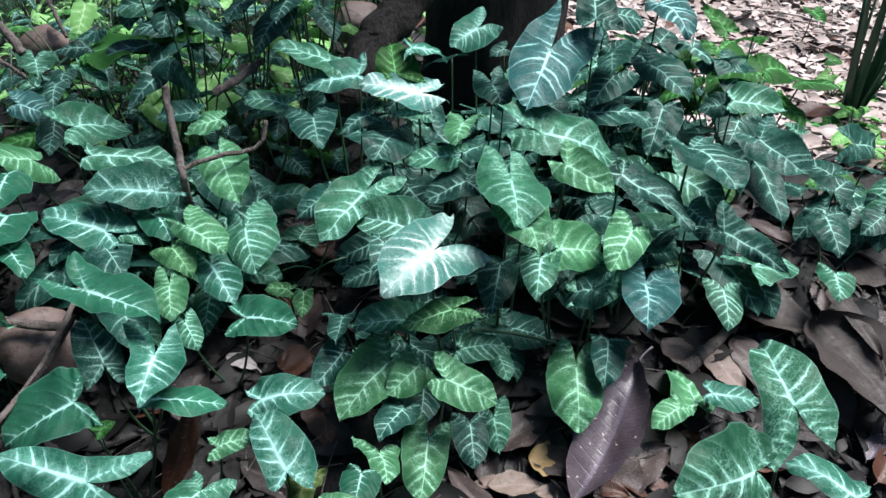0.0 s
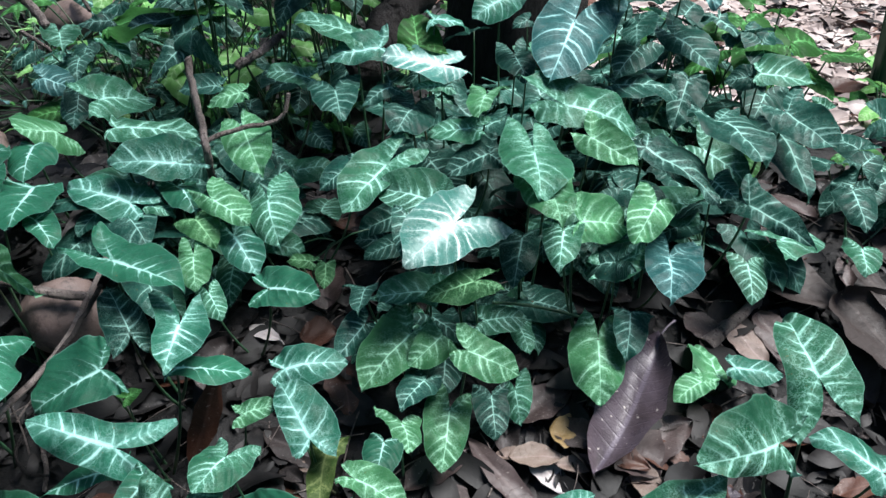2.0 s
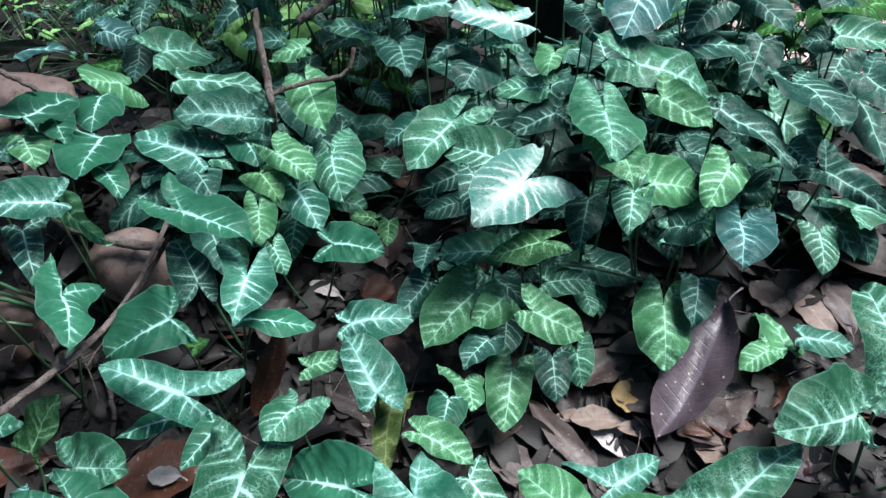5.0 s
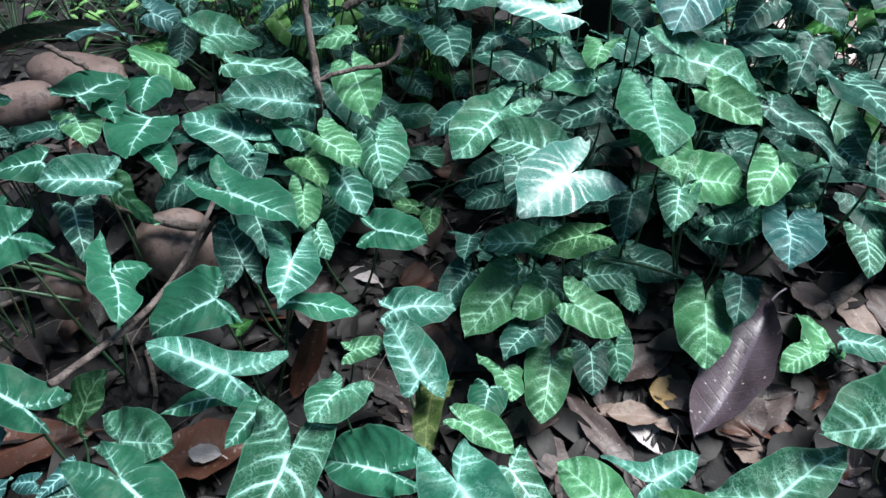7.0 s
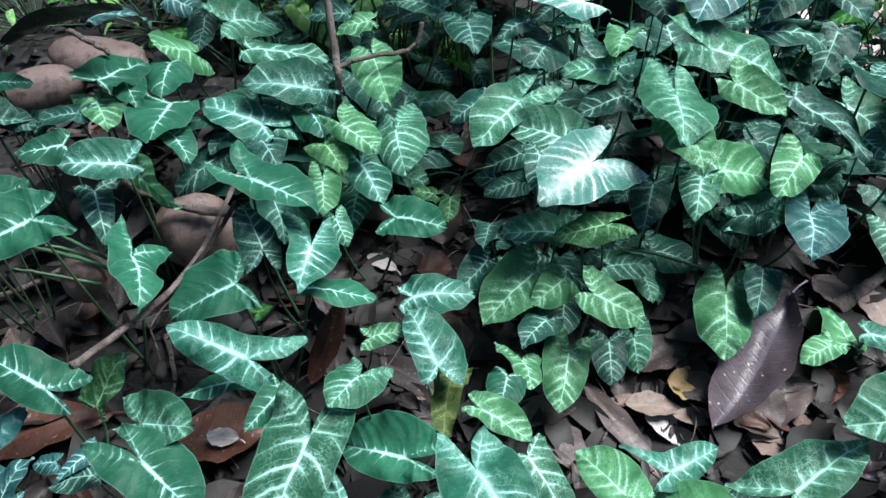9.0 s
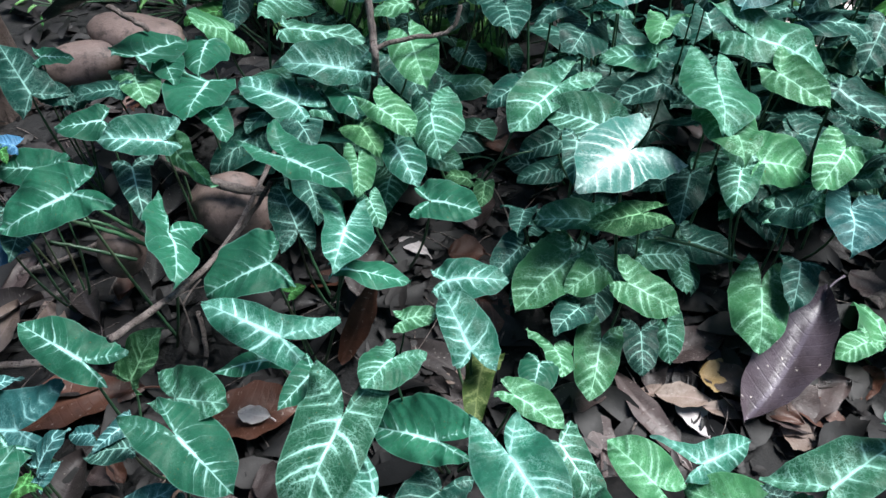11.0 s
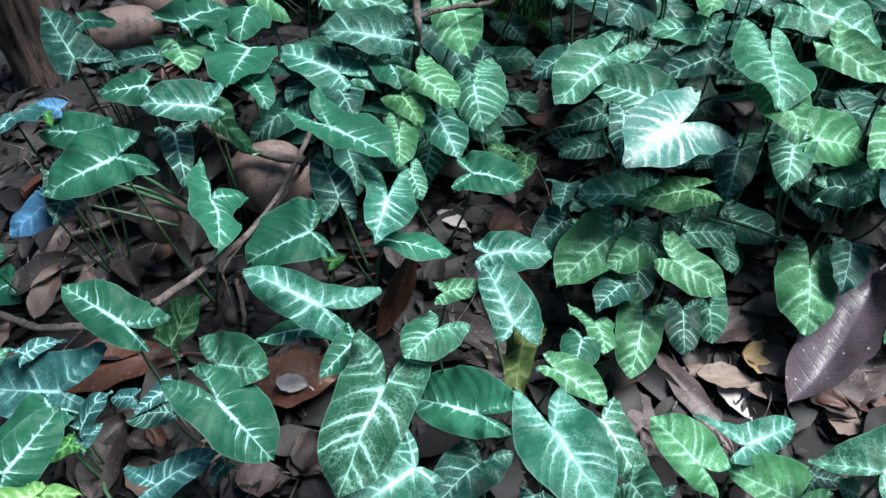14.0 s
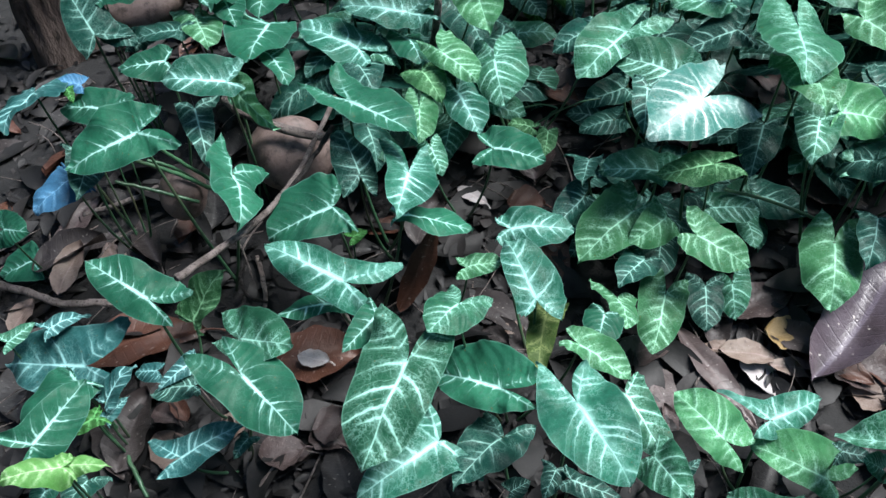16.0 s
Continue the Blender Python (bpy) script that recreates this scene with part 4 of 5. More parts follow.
leaf(p, -0.144, 1.220, 0.346, -8, -21, 110, 0.093, 0.47, 0.29, 0.32, 0.25, 1, full=0.9, wide=(0.43, 0.30))
leaf(p, -0.186, 1.241, 0.360, 16, -3, 80, 0.107, 0.43, 0.28, 0.27, 0.28, 2, full=0.9, wide=(0.39, 0.34))
leaf(p, -0.215, 1.156, 0.303, 179, 177, 13, 0.096, 0.46, 0.45, 0.48, 0.45, 3, full=0.9, wide=(0.42, 0.39))
leaf(p, -0.122, 1.130, 0.321, -16, -17, 132, 0.057, 0.24, 0.22, 0.36, 0.22, 3, full=0.38, wide=(0.28, 0.29))
p = plant(0.395, 1.014, "arrowhead vine plant with dark green leaves in litter")
leaf(p, 0.387, 1.057, 0.304, 1, -11, -163, 0.132, 0.12, 0.41, 0.44, 0.34, 3, full=0.9, wide=(0.44, 0.38))
leaf(p, 0.423, 0.944, 0.224, -11, 30, -140, 0.112, 0.24, 0.33, 0.46, 0.35, 3, full=0.12, wide=(0.18, 0.28))
leaf(p, 0.376, 0.980, 0.242, 5, 20, -159, 0.061, 0.24, 0.58, 0.61, 0.31, 3, full=0.12, wide=(0.40, 0.43))
p = plant(-0.785, 0.810, "small arrowhead vine plant with dark green leaves in litter")
leaf(p, -0.749, 0.808, 0.262, -5, -20, 112, 0.067, 0.33, 0.17, 0.34, 0.20, 10, full=0.9, wide=(0.42, 0.44))
p = plant(-0.384, 0.937, "arrowhead vine plant with light young green leaves in litter")
leaf(p, -0.380, 0.947, 0.229, -5, 17, -128, 0.078, 0.12, 0.64, 0.48, 0.53, 4, full=0.9, wide=(0.27, 0.45))
leaf(p, -0.352, 0.923, 0.179, -17, 8, -147, 0.081, 0.13, 0.46, 0.28, 0.42, 1, full=0.9, wide=(0.35, 0.44))
leaf(p, -0.397, 0.863, 0.187, -19, -2, -165, 0.058, 0.24, 0.68, 0.20, 0.60, 4, full=0.9, wide=(0.39, 0.47))
leaf(p, -0.409, 0.932, 0.204, -12, 6, -141, 0.068, 0.44, 0.22, 0.38, 0.22, 11, full=0.38, wide=(0.41, 0.43))
p = plant(-0.289, 0.440, "small arrowhead vine plant with netted pale-veined leaves in litter")
leaf(p, -0.309, 0.438, 0.171, -18, 0, 169, 0.124, 0.49, 0.46, 0.21, 0.67, 2, full=0.9, wide=(0.41, 0.35))
leaf(p, -0.269, 0.401, 0.079, -3, -12, 138, 0.109, 0.53, 0.22, 0.55, 0.22, 1, full=0.62, wide=(0.30, 0.34))
p = plant(-0.264, 0.998, "arrowhead vine plant with dark green leaves in litter")
leaf(p, -0.239, 0.912, 0.138, 2, -9, 85, 0.037, 0.32, 0.35, 0.31, 0.35, 11, full=0.9, wide=(0.42, 0.38))
leaf(p, -0.211, 0.896, 0.146, -21, 6, 179, 0.041, 0.33, 0.22, 0.30, 0.24, 11, full=0.9, wide=(0.39, 0.37))
leaf(p, -0.307, 0.980, 0.204, -11, 16, -164, 0.095, 0.27, 0.69, 0.39, 0.73, 2, full=0.9, wide=(0.37, 0.50))
leaf(p, -0.313, 1.006, 0.164, 9, -9, -2, 0.124, 0.47, 0.23, 0.24, 0.30, 3, full=0.38, wide=(0.32, 0.32))
leaf(p, -0.315, 0.943, 0.151, -10, 28, -101, 0.067, 0.33, 0.18, 0.34, 0.33, 2, full=0.9, wide=(0.26, 0.47))
leaf(p, -0.174, 0.980, 0.268, -25, -20, 130, 0.058, 0.27, 0.29, 0.54, 0.22, 3, full=0.38, wide=(0.49, 0.39))
p = plant(0.238, 1.224, "arrowhead vine plant with dark green leaves in litter")
leaf(p, 0.170, 1.177, 0.409, -20, -15, 164, 0.128, 0.15, 0.91, 0.54, 0.70, 6, full=0.9, wide=(0.44, 0.43))
leaf(p, 0.253, 1.189, 0.296, -6, 4, -100, 0.107, 0.23, 0.19, 0.38, 0.26, 3, full=0.9, wide=(0.39, 0.41))
leaf(p, 0.244, 1.213, 0.450, 12, -5, -5, 0.085, 0.48, 0.29, 0.26, 0.24, 3, full=0.38, wide=(0.42, 0.37))
leaf(p, 0.285, 1.239, 0.382, -4, 26, 168, 0.074, 0.38, 0.42, 0.31, 0.51, 3, full=0.9, wide=(0.36, 0.46))
p = plant(-0.676, 0.378, "arrowhead vine plant with fresh green leaves in litter")
leaf(p, -0.716, 0.389, 0.087, -18, -5, 165, 0.091, 0.31, 0.12, 0.32, 0.12, 10, full=0.9, wide=(0.45, 0.32))
leaf(p, -0.680, 0.380, 0.067, 21, -11, -31, 0.056, 0.37, 0.12, 0.36, 0.12, 6, full=0.9, wide=(0.35, 0.39))
leaf(p, -0.672, 0.366, 0.057, 12, 14, -25, 0.034, 0.35, 0.22, 0.39, 0.22, 6, full=0.38, wide=(0.26, 0.27))
leaf(p, -0.673, 0.350, 0.079, 3, -11, 143, 0.063, 0.24, 0.22, 0.24, 0.22, 5, full=0.12, wide=(0.16, 0.16))
leaf(p, -0.676, 0.356, 0.070, 6, -10, 121, 0.031, 0.30, 0.22, 0.32, 0.22, 5, full=0.38, wide=(0.25, 0.23))
p = plant(-0.434, 0.760, "arrowhead vine plant with dark green leaves in litter")
leaf(p, -0.470, 0.781, 0.248, -9, -3, -108, 0.109, 0.12, 0.72, 0.44, 0.57, 10, full=0.9, wide=(0.27, 0.42))
leaf(p, -0.446, 0.719, 0.178, 18, 7, 39, 0.081, 0.14, 0.48, 0.36, 0.31, 3, full=0.9, wide=(0.34, 0.36))
leaf(p, -0.377, 0.722, 0.190, 7, -17, -177, 0.092, 0.58, 0.69, 0.14, 0.75, 1, full=0.9, wide=(0.31, 0.45))
p = plant(-0.052, 0.797, "small arrowhead vine plant with light young green leaves in litter")
leaf(p, -0.032, 0.776, 0.117, -5, -33, 144, 0.069, 0.47, 0.12, 0.50, 0.12, 4, full=0.9, wide=(0.39, 0.42))
leaf(p, -0.079, 0.776, 0.117, -12, -13, 145, 0.104, 0.40, 0.37, 0.12, 0.40, 4, full=0.9, wide=(0.46, 0.36))
p = plant(-0.022, 0.736, "arrowhead vine plant with netted pale-veined leaves in litter")
leaf(p, -0.021, 0.692, 0.052, -19, -13, 178, 0.086, 0.27, 0.51, 0.33, 0.38, 4, full=0.9, wide=(0.42, 0.35))
leaf(p, 0.005, 0.728, 0.137, -16, 19, -115, 0.076, 0.23, 0.28, 0.43, 0.41, 4, full=0.9, wide=(0.43, 0.41))
leaf(p, -0.055, 0.718, 0.086, 6, -2, 149, 0.061, 0.45, 0.33, 0.21, 0.42, 3, full=0.9, wide=(0.44, 0.40))
p = plant(-0.205, 0.523, "arrowhead vine plant with netted pale-veined leaves in litter")
leaf(p, -0.267, 0.513, 0.191, 5, -1, 153, 0.053, 0.51, 0.44, 0.49, 0.61, 2, full=0.62, wide=(0.59, 0.60))
leaf(p, -0.210, 0.470, 0.103, -21, -25, 82, 0.092, 0.31, 0.52, 0.14, 0.53, 10, full=0.9, wide=(0.54, 0.33))
leaf(p, -0.127, 0.525, 0.136, -12, 1, -117, 0.070, 0.21, 0.28, 0.12, 0.36, 4, full=0.9, wide=(0.25, 0.39))
p = plant(-0.124, 0.426, "arrowhead vine plant with dark green leaves in litter")
leaf(p, -0.123, 0.417, 0.180, -12, 5, -140, 0.095, 0.12, 0.65, 0.35, 0.39, 1, full=0.9, wide=(0.49, 0.45))
leaf(p, -0.134, 0.407, 0.053, -3, -1, 166, 0.039, 0.52, 0.22, 0.38, 0.23, 3, full=0.38, wide=(0.35, 0.35))
leaf(p, -0.116, 0.394, 0.060, -3, 1, -100, 0.059, 0.24, 0.22, 0.24, 0.22, 3, full=0.38, wide=(0.26, 0.24))
p = plant(-0.751, 0.946, "small arrowhead vine plant with dark green leaves in litter")
leaf(p, -0.728, 0.969, 0.273, -10, -0, -142, 0.068, 0.24, 0.12, 0.34, 0.12, 10, full=0.9, wide=(0.40, 0.44))
leaf(p, -0.767, 0.885, 0.265, -7, -4, 108, 0.063, 0.17, 0.42, 0.29, 0.40, 3, full=0.9, wide=(0.44, 0.37))
leaf(p, -0.746, 0.932, 0.294, -14, 7, -15, 0.113, 0.32, 0.16, 0.24, 0.21, 10, full=0.9, wide=(0.35, 0.50))
leaf(p, -0.750, 0.916, 0.266, -4, -3, -142, 0.074, 0.41, 0.59, 0.18, 0.57, 4, full=0.9, wide=(0.35, 0.46))
p = plant(-0.043, 1.034, "arrowhead vine plant with netted pale-veined leaves in litter")
leaf(p, -0.119, 0.982, 0.269, -16, -12, 149, 0.105, 0.12, 0.61, 0.37, 0.57, 2, full=0.9, wide=(0.45, 0.28))
leaf(p, -0.110, 0.972, 0.183, -18, -19, 119, 0.068, 0.31, 0.22, 0.44, 0.22, 3, full=0.38, wide=(0.39, 0.40))
leaf(p, 0.010, 1.072, 0.279, -13, -10, 85, 0.073, 0.31, 0.43, 0.34, 0.35, 2, full=0.9, wide=(0.41, 0.43))
leaf(p, 0.036, 1.030, 0.261, -26, -18, 113, 0.078, 0.38, 0.35, 0.49, 0.22, 3, full=0.38, wide=(0.52, 0.36))
p = plant(-0.668, 0.295, "arrowhead vine plant with white-veined leaves in litter")
leaf(p, -0.691, 0.285, 0.126, 12, 42, -8, 0.086, 0.24, 0.48, 0.51, 0.22, 10, full=1.00, wide=(0.36, 0.29))
leaf(p, -0.630, 0.258, 0.149, 13, -8, 122, 0.059, 0.24, 0.22, 0.25, 0.22, 12, cup=0.8, ripple=0.05, full=0.38, wide=(0.36, 0.31))
leaf(p, -0.640, 0.263, 0.138, -10, 12, -75, 0.051, 0.24, 0.22, 0.26, 0.22, 12, cup=0.7, ripple=0.05, full=0.38, wide=(0.22, 0.23))
leaf(p, -0.672, 0.298, 0.026, 18, -3, 179, 0.045, 0.52, 0.22, 0.51, 0.32, 3, full=0.38, wide=(0.52, 0.47))
leaf(p, -0.706, 0.271, 0.038, 10, -14, -176, 0.024, 0.65, 0.38, 0.48, 0.51, 1, full=0.38, wide=(0.64, 0.61))
p = plant(0.425, 0.595, "arrowhead vine plant with netted pale-veined leaves in litter")
leaf(p, 0.418, 0.622, 0.210, -2, -13, 4, 0.112, 0.16, 0.63, 0.49, 0.64, 2, full=0.9, wide=(0.43, 0.30))
leaf(p, 0.349, 0.534, 0.198, 18, -42, 102, 0.124, 0.19, 0.34, 0.32, 0.18, 2, full=0.9, wide=(0.47, 0.21))
leaf(p, 0.509, 0.571, 0.096, 7, 1, 58, 0.090, 0.30, 0.18, 0.26, 0.17, 1, full=0.9, wide=(0.41, 0.29))
p = plant(-0.628, 0.909, "small arrowhead vine plant with dark green leaves in litter")
leaf(p, -0.656, 0.962, 0.243, 3, -7, -174, 0.116, 0.37, 0.12, 0.22, 0.12, 10, full=0.9, wide=(0.49, 0.40))
leaf(p, -0.630, 0.895, 0.231, -13, -6, -137, 0.067, 0.12, 0.19, 0.40, 0.15, 10, full=0.9, wide=(0.30, 0.38))
p = plant(-0.642, 0.801, "arrowhead vine plant with dark green leaves in litter")
leaf(p, -0.633, 0.760, 0.276, 5, -21, 103, 0.085, 0.36, 0.26, 0.12, 0.32, 1, full=0.9, wide=(0.45, 0.33))
leaf(p, -0.694, 0.762, 0.220, -15, -4, -147, 0.100, 0.24, 0.22, 0.36, 0.22, 3, full=0.38, wide=(0.23, 0.23))
leaf(p, -0.645, 0.794, 0.245, -49, 59, -164, 0.092, 0.22, 0.12, 0.12, 0.14, 4, full=0.9, wide=(0.20, 0.34))

# ---- fallen leaves that stand out ----
dead_leaf(0.236, 0.726, 0.033, -33, 0.235, 0.090, 1, 21, -6, curl=0.30, bow=0.02)
dead_leaf(0.150, 0.697, -0.006, -102, 0.056, 0.057, 4, -1, 0)
dead_leaf(0.102, 0.665, -0.015, -89, 0.080, 0.040, 3, 0, 0)
dead_leaf(0.172, 0.654, -0.016, -90, 0.090, 0.031, 3, -0, 0)
dead_leaf(0.278, 0.694, -0.021, -57, 0.138, 0.070, 6, 3, 0)
dead_leaf(0.517, 1.003, 0.039, -126, 0.260, 0.120, 9, -5, 0, curl=0.16, bow=0.03)
dead_leaf(0.645, 0.843, 0.021, -166, 0.225, 0.150, 9, -5, 0, curl=0.22, bow=0.03)
dead_leaf(0.668, 0.940, 0.045, -170, 0.174, 0.035, 9, -3, 0, curl=0.30, bow=0.05)
dead_leaf(0.586, 0.836, -0.007, -163, 0.162, 0.092, 9, -9, 0)
dead_leaf(0.383, 0.894, 0.016, -140, 0.074, 0.053, 6, -10, 0)
dead_leaf(0.446, 0.864, 0.013, -152, 0.094, 0.050, 3, -11, 0)
dead_leaf(0.489, 0.880, 0.009, -170, 0.097, 0.057, 6, -11, 0)
dead_leaf(0.229, 0.958, 0.034, -98, 0.146, 0.068, 2, -3, 0)
dead_leaf(-0.234, 0.878, 0.009, -80, 0.061, 0.066, 5, 2, 0)
dead_leaf(-0.323, 0.880, 0.012, -111, 0.058, 0.028, 7, -8, 0)
dead_leaf(-0.357, 0.876, 0.005, -72, 0.089, 0.044, 6, -2, 0)
dead_leaf(-0.220, 1.124, 0.053, -125, 0.111, 0.054, 5, -1, 0)
dead_leaf(-0.363, 0.681, 0.049, 22, 0.153, 0.040, 5, 75, 27, curl=0.12, bow=0.03)
dead_leaf(-0.734, 0.521, -0.024, -61, 0.185, 0.088, 5, 2, 0)
dead_leaf(-0.486, 0.552, -0.030, -75, 0.140, 0.092, 5, 1, 0)
dead_leaf(-0.478, 0.539, -0.008, -91, 0.048, 0.030, 7, -1, 0, curl=0.10, bow=0.02)
dead_leaf(-0.483, 0.406, -0.042, -70, 0.084, 0.040, 6, 0, 0)
dead_leaf(-0.490, 0.379, -0.042, -65, 0.065, 0.035, 8, 0, 0)
dead_leaf(-0.428, 0.444, -0.041, -106, 0.054, 0.053, 6, -0, 0)
dead_leaf(-0.930, 0.659, -0.027, -23, 0.104, 0.063, 2, 7, 0)
dead_leaf(-0.834, 0.646, -0.019, -136, 0.131, 0.044, 3, -4, 0)
dead_leaf(-0.951, 0.724, -0.024, -7, 0.132, 0.047, 6, 8, 0)
dead_leaf(-0.944, 0.543, -0.032, 2, 0.064, 0.036, 3, 2, 0)
dead_leaf(-0.697, 0.380, -0.042, -142, 0.129, 0.067, 2, -1, 0)
dead_leaf(-0.624, 0.380, -0.042, -126, 0.077, 0.046, 3, -0, 0)
dead_leaf(-0.681, 0.480, -0.042, -123, 0.105, 0.059, 2, -1, 0)
dead_leaf(-0.560, 0.436, -0.043, -24, 0.052, 0.037, 3, 1, 0)
dead_leaf(0.060, 0.632, -0.030, -142, 0.176, 0.038, 6, -4, 0)
dead_leaf(0.113, 0.751, -0.008, -62, 0.115, 0.060, 6, 4, 0)
dead_leaf(0.117, 0.655, -0.030, -149, 0.084, 0.043, 7, -5, 0)
dead_leaf(0.245, 0.668, -0.019, -139, 0.079, 0.090, 6, -5, 0)
dead_leaf(0.252, 0.631, -0.023, -109, 0.050, 0.049, 3, -2, 0)
dead_leaf(-0.017, 0.594, -0.034, -145, 0.084, 0.055, 6, -3, 0)
dead_leaf(-0.226, 0.655, -0.023, -101, 0.052, 0.028, 3, -1, 0)
dead_leaf(-0.229, 0.623, -0.035, -110, 0.074, 0.037, 5, -1, 0)
dead_leaf(-0.041, 0.652, -0.031, -58, 0.123, 0.047, 6, 3, 0)
dead_leaf(1.126, 2.074, -0.189, -88, 0.192, 0.087, 5, -1, 0)
dead_leaf(1.075, 1.698, -0.122, -55, 0.189, 0.075, 3, -10, 0)
dead_leaf(0.769, 1.094, 0.015, -110, 0.084, 0.080, 9, -7, 0, curl=0.20, bow=0.05)
dead_leaf(0.842, 1.244, -0.005, -116, 0.097, 0.090, 5, -6, 0, curl=0.20, bow=0.05)
dead_leaf(0.661, 1.202, 0.020, -162, 0.076, 0.050, 3, -0, 0, curl=0.20, bow=0.05)
dead_leaf(0.865, 1.439, -0.025, -35, 0.210, 0.070, 9, -3, 0, curl=0.20, bow=0.05)
dead_leaf(0.726, 0.964, 0.009, -174, 0.096, 0.075, 6, -9, 0)
dead_leaf(0.357, 0.964, 0.022, -135, 0.093, 0.057, 8, -11, 0)
dead_leaf(-0.434, 0.792, -0.000, -72, 0.082, 0.038, 5, -3, 0)
dead_leaf(-0.630, 0.861, 0.059, -107, 0.089, 0.068, 2, -15, 0)
dead_leaf(-0.185, 0.784, -0.015, -163, 0.093, 0.062, 5, -8, 0)
dead_leaf(0.616, 1.738, -0.105, -110, 0.085, 0.063, 6, 0, 0)
dead_leaf(-0.427, 0.453, -0.026, -69, 0.050, 0.055, 6, 4, 0, curl=0.30)
dead_leaf(-0.475, 0.403, -0.028, -59, 0.057, 0.055, 6, 4, 0, curl=0.30)
dead_leaf(-0.680, 0.394, -0.026, 4, 0.117, 0.060, 2, 4, 0, curl=0.30)
dead_leaf(-0.642, 0.419, -0.020, -105, 0.040, 0.032, 6, 4, 0, curl=0.30)
dead_leaf(-0.630, 0.433, -0.018, 48, 0.045, 0.022, 5, 4, 0, curl=0.30)
dead_leaf(-0.910, 0.645, 0.000, -47, 0.115, 0.060, 2, 4, 0, curl=0.30)
dead_leaf(-0.891, 0.616, 0.004, 5, 0.096, 0.045, 3, 4, 0, curl=0.30)
dead_leaf(-0.795, 0.688, 0.004, -137, 0.134, 0.040, 2, 4, 0, curl=0.30)
dead_leaf(-0.373, 0.792, 0.030, -11, 0.097, 0.060, 2, 4, 0, curl=0.30)

# ---- litter ----
def scatter():
    rnd = random.Random(5)
    # mostly the near-black kind, so the leaf colour carries the ground's shade
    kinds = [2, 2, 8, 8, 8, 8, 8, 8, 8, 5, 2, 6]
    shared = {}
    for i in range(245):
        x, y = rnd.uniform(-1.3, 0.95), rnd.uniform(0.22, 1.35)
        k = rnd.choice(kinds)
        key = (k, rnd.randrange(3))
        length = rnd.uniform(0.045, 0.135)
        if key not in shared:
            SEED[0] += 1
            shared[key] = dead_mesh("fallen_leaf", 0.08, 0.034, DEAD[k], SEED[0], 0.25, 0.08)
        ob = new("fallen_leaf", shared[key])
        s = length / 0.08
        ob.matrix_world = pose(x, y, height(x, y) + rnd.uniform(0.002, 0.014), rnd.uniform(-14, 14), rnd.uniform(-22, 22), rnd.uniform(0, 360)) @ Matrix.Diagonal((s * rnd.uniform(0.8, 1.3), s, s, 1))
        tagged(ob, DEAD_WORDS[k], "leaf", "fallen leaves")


scatter()


def lit_litter():
    """Dry leaves beside the plants, in lighter colours that stand for the stronger light there."""
    rnd = random.Random(15)
    shared = {}
    for i in range(46):
        x, y = rnd.uniform(0.05, 0.75), rnd.uniform(0.42, 0.86)
        k = rnd.choice((3, 2, 2, 1, 5, 5))
        key = (k, rnd.randrange(2))
        if key not in shared:
            SEED[0] += 1
            shared[key] = dead_mesh("fallen_leaf", 0.08, 0.036, DEAD[k], SEED[0], 0.25, 0.08)
        ob = new("fallen_leaf", shared[key])
        s = rnd.uniform(0.5, 1.25)
        ob.matrix_world = pose(x, y, height(x, y) + rnd.uniform(0.006, 0.018), rnd.uniform(-14, 14), rnd.uniform(-22, 22), rnd.uniform(0, 360)) @ Matrix.Diagonal((s, s, s, 1))
        tagged(ob, DEAD_WORDS[k], "leaf", "fallen leaves")


lit_litter()


def soft(rnd, a, b):
    """A random number mostly between a and b, thinning out past both."""
    return rnd.uniform(a, b) + (rnd.gauss(0, 0.16 * (b - a)) if rnd.random() < 0.5 else 0.0)


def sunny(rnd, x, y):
    """Whether a spot lies on the open ground past the tree, where litter is coloured as sunlit."""
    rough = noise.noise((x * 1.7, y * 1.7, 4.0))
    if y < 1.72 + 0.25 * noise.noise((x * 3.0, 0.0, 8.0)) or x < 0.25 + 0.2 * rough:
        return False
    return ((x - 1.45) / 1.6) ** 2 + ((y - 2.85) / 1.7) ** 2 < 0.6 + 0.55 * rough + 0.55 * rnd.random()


def chips(name, count, x0, x1, y0, y1, size, material, seed, label):
    rnd = random.Random(seed)
    verts, faces = [], []
    for i in range(count):
        x, y = soft(rnd, x0, x1), soft(rnd, y0, y1)
        if material is SUNLIT_CHIP and not sunny(rnd, x, y):
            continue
        ln, wd = rnd.uniform(*size), rnd.uniform(0.22, 0.5)
        m = pose(x, y, height(x, y) + rnd.uniform(0.001, 0.012) * (1 + ln * 12), rnd.uniform(-18, 18), rnd.uniform(-25, 25), rnd.uniform(0, 360))
        b = len(verts)
        steps = 5 if ln > 0.03 else 3
        curl, bow, ph = rnd.uniform(-0.1, 0.45), rnd.uniform(-0.06, 0.16), rnd.uniform(0, 6.28)
        for k in range(steps + 1):
            u = k / steps
            half = 0.55 * wd * ln * (math.sin(math.pi * (0.04 + 0.92 * u)) ** 0.8) * (1 + 0.25 * math.sin(5 * u + ph))
            for q in (-1, 0, 1):
                verts.append(m @ Vector((half * q, (u - 0.5) * ln, curl * half * abs(q) + bow * ln * math.sin(math.pi * u) + 0.05 * ln * math.sin(4 * u + ph) * q)))
        for k in range(steps):
            for q in (0, 1):
                i0 = b + k * 3 + q
                faces.append((i0, i0 + 1, i0 + 4, i0 + 3))
    ob = solid(name, verts, faces, material)
    return tagged(ob, label, "litter", kind="stuff")


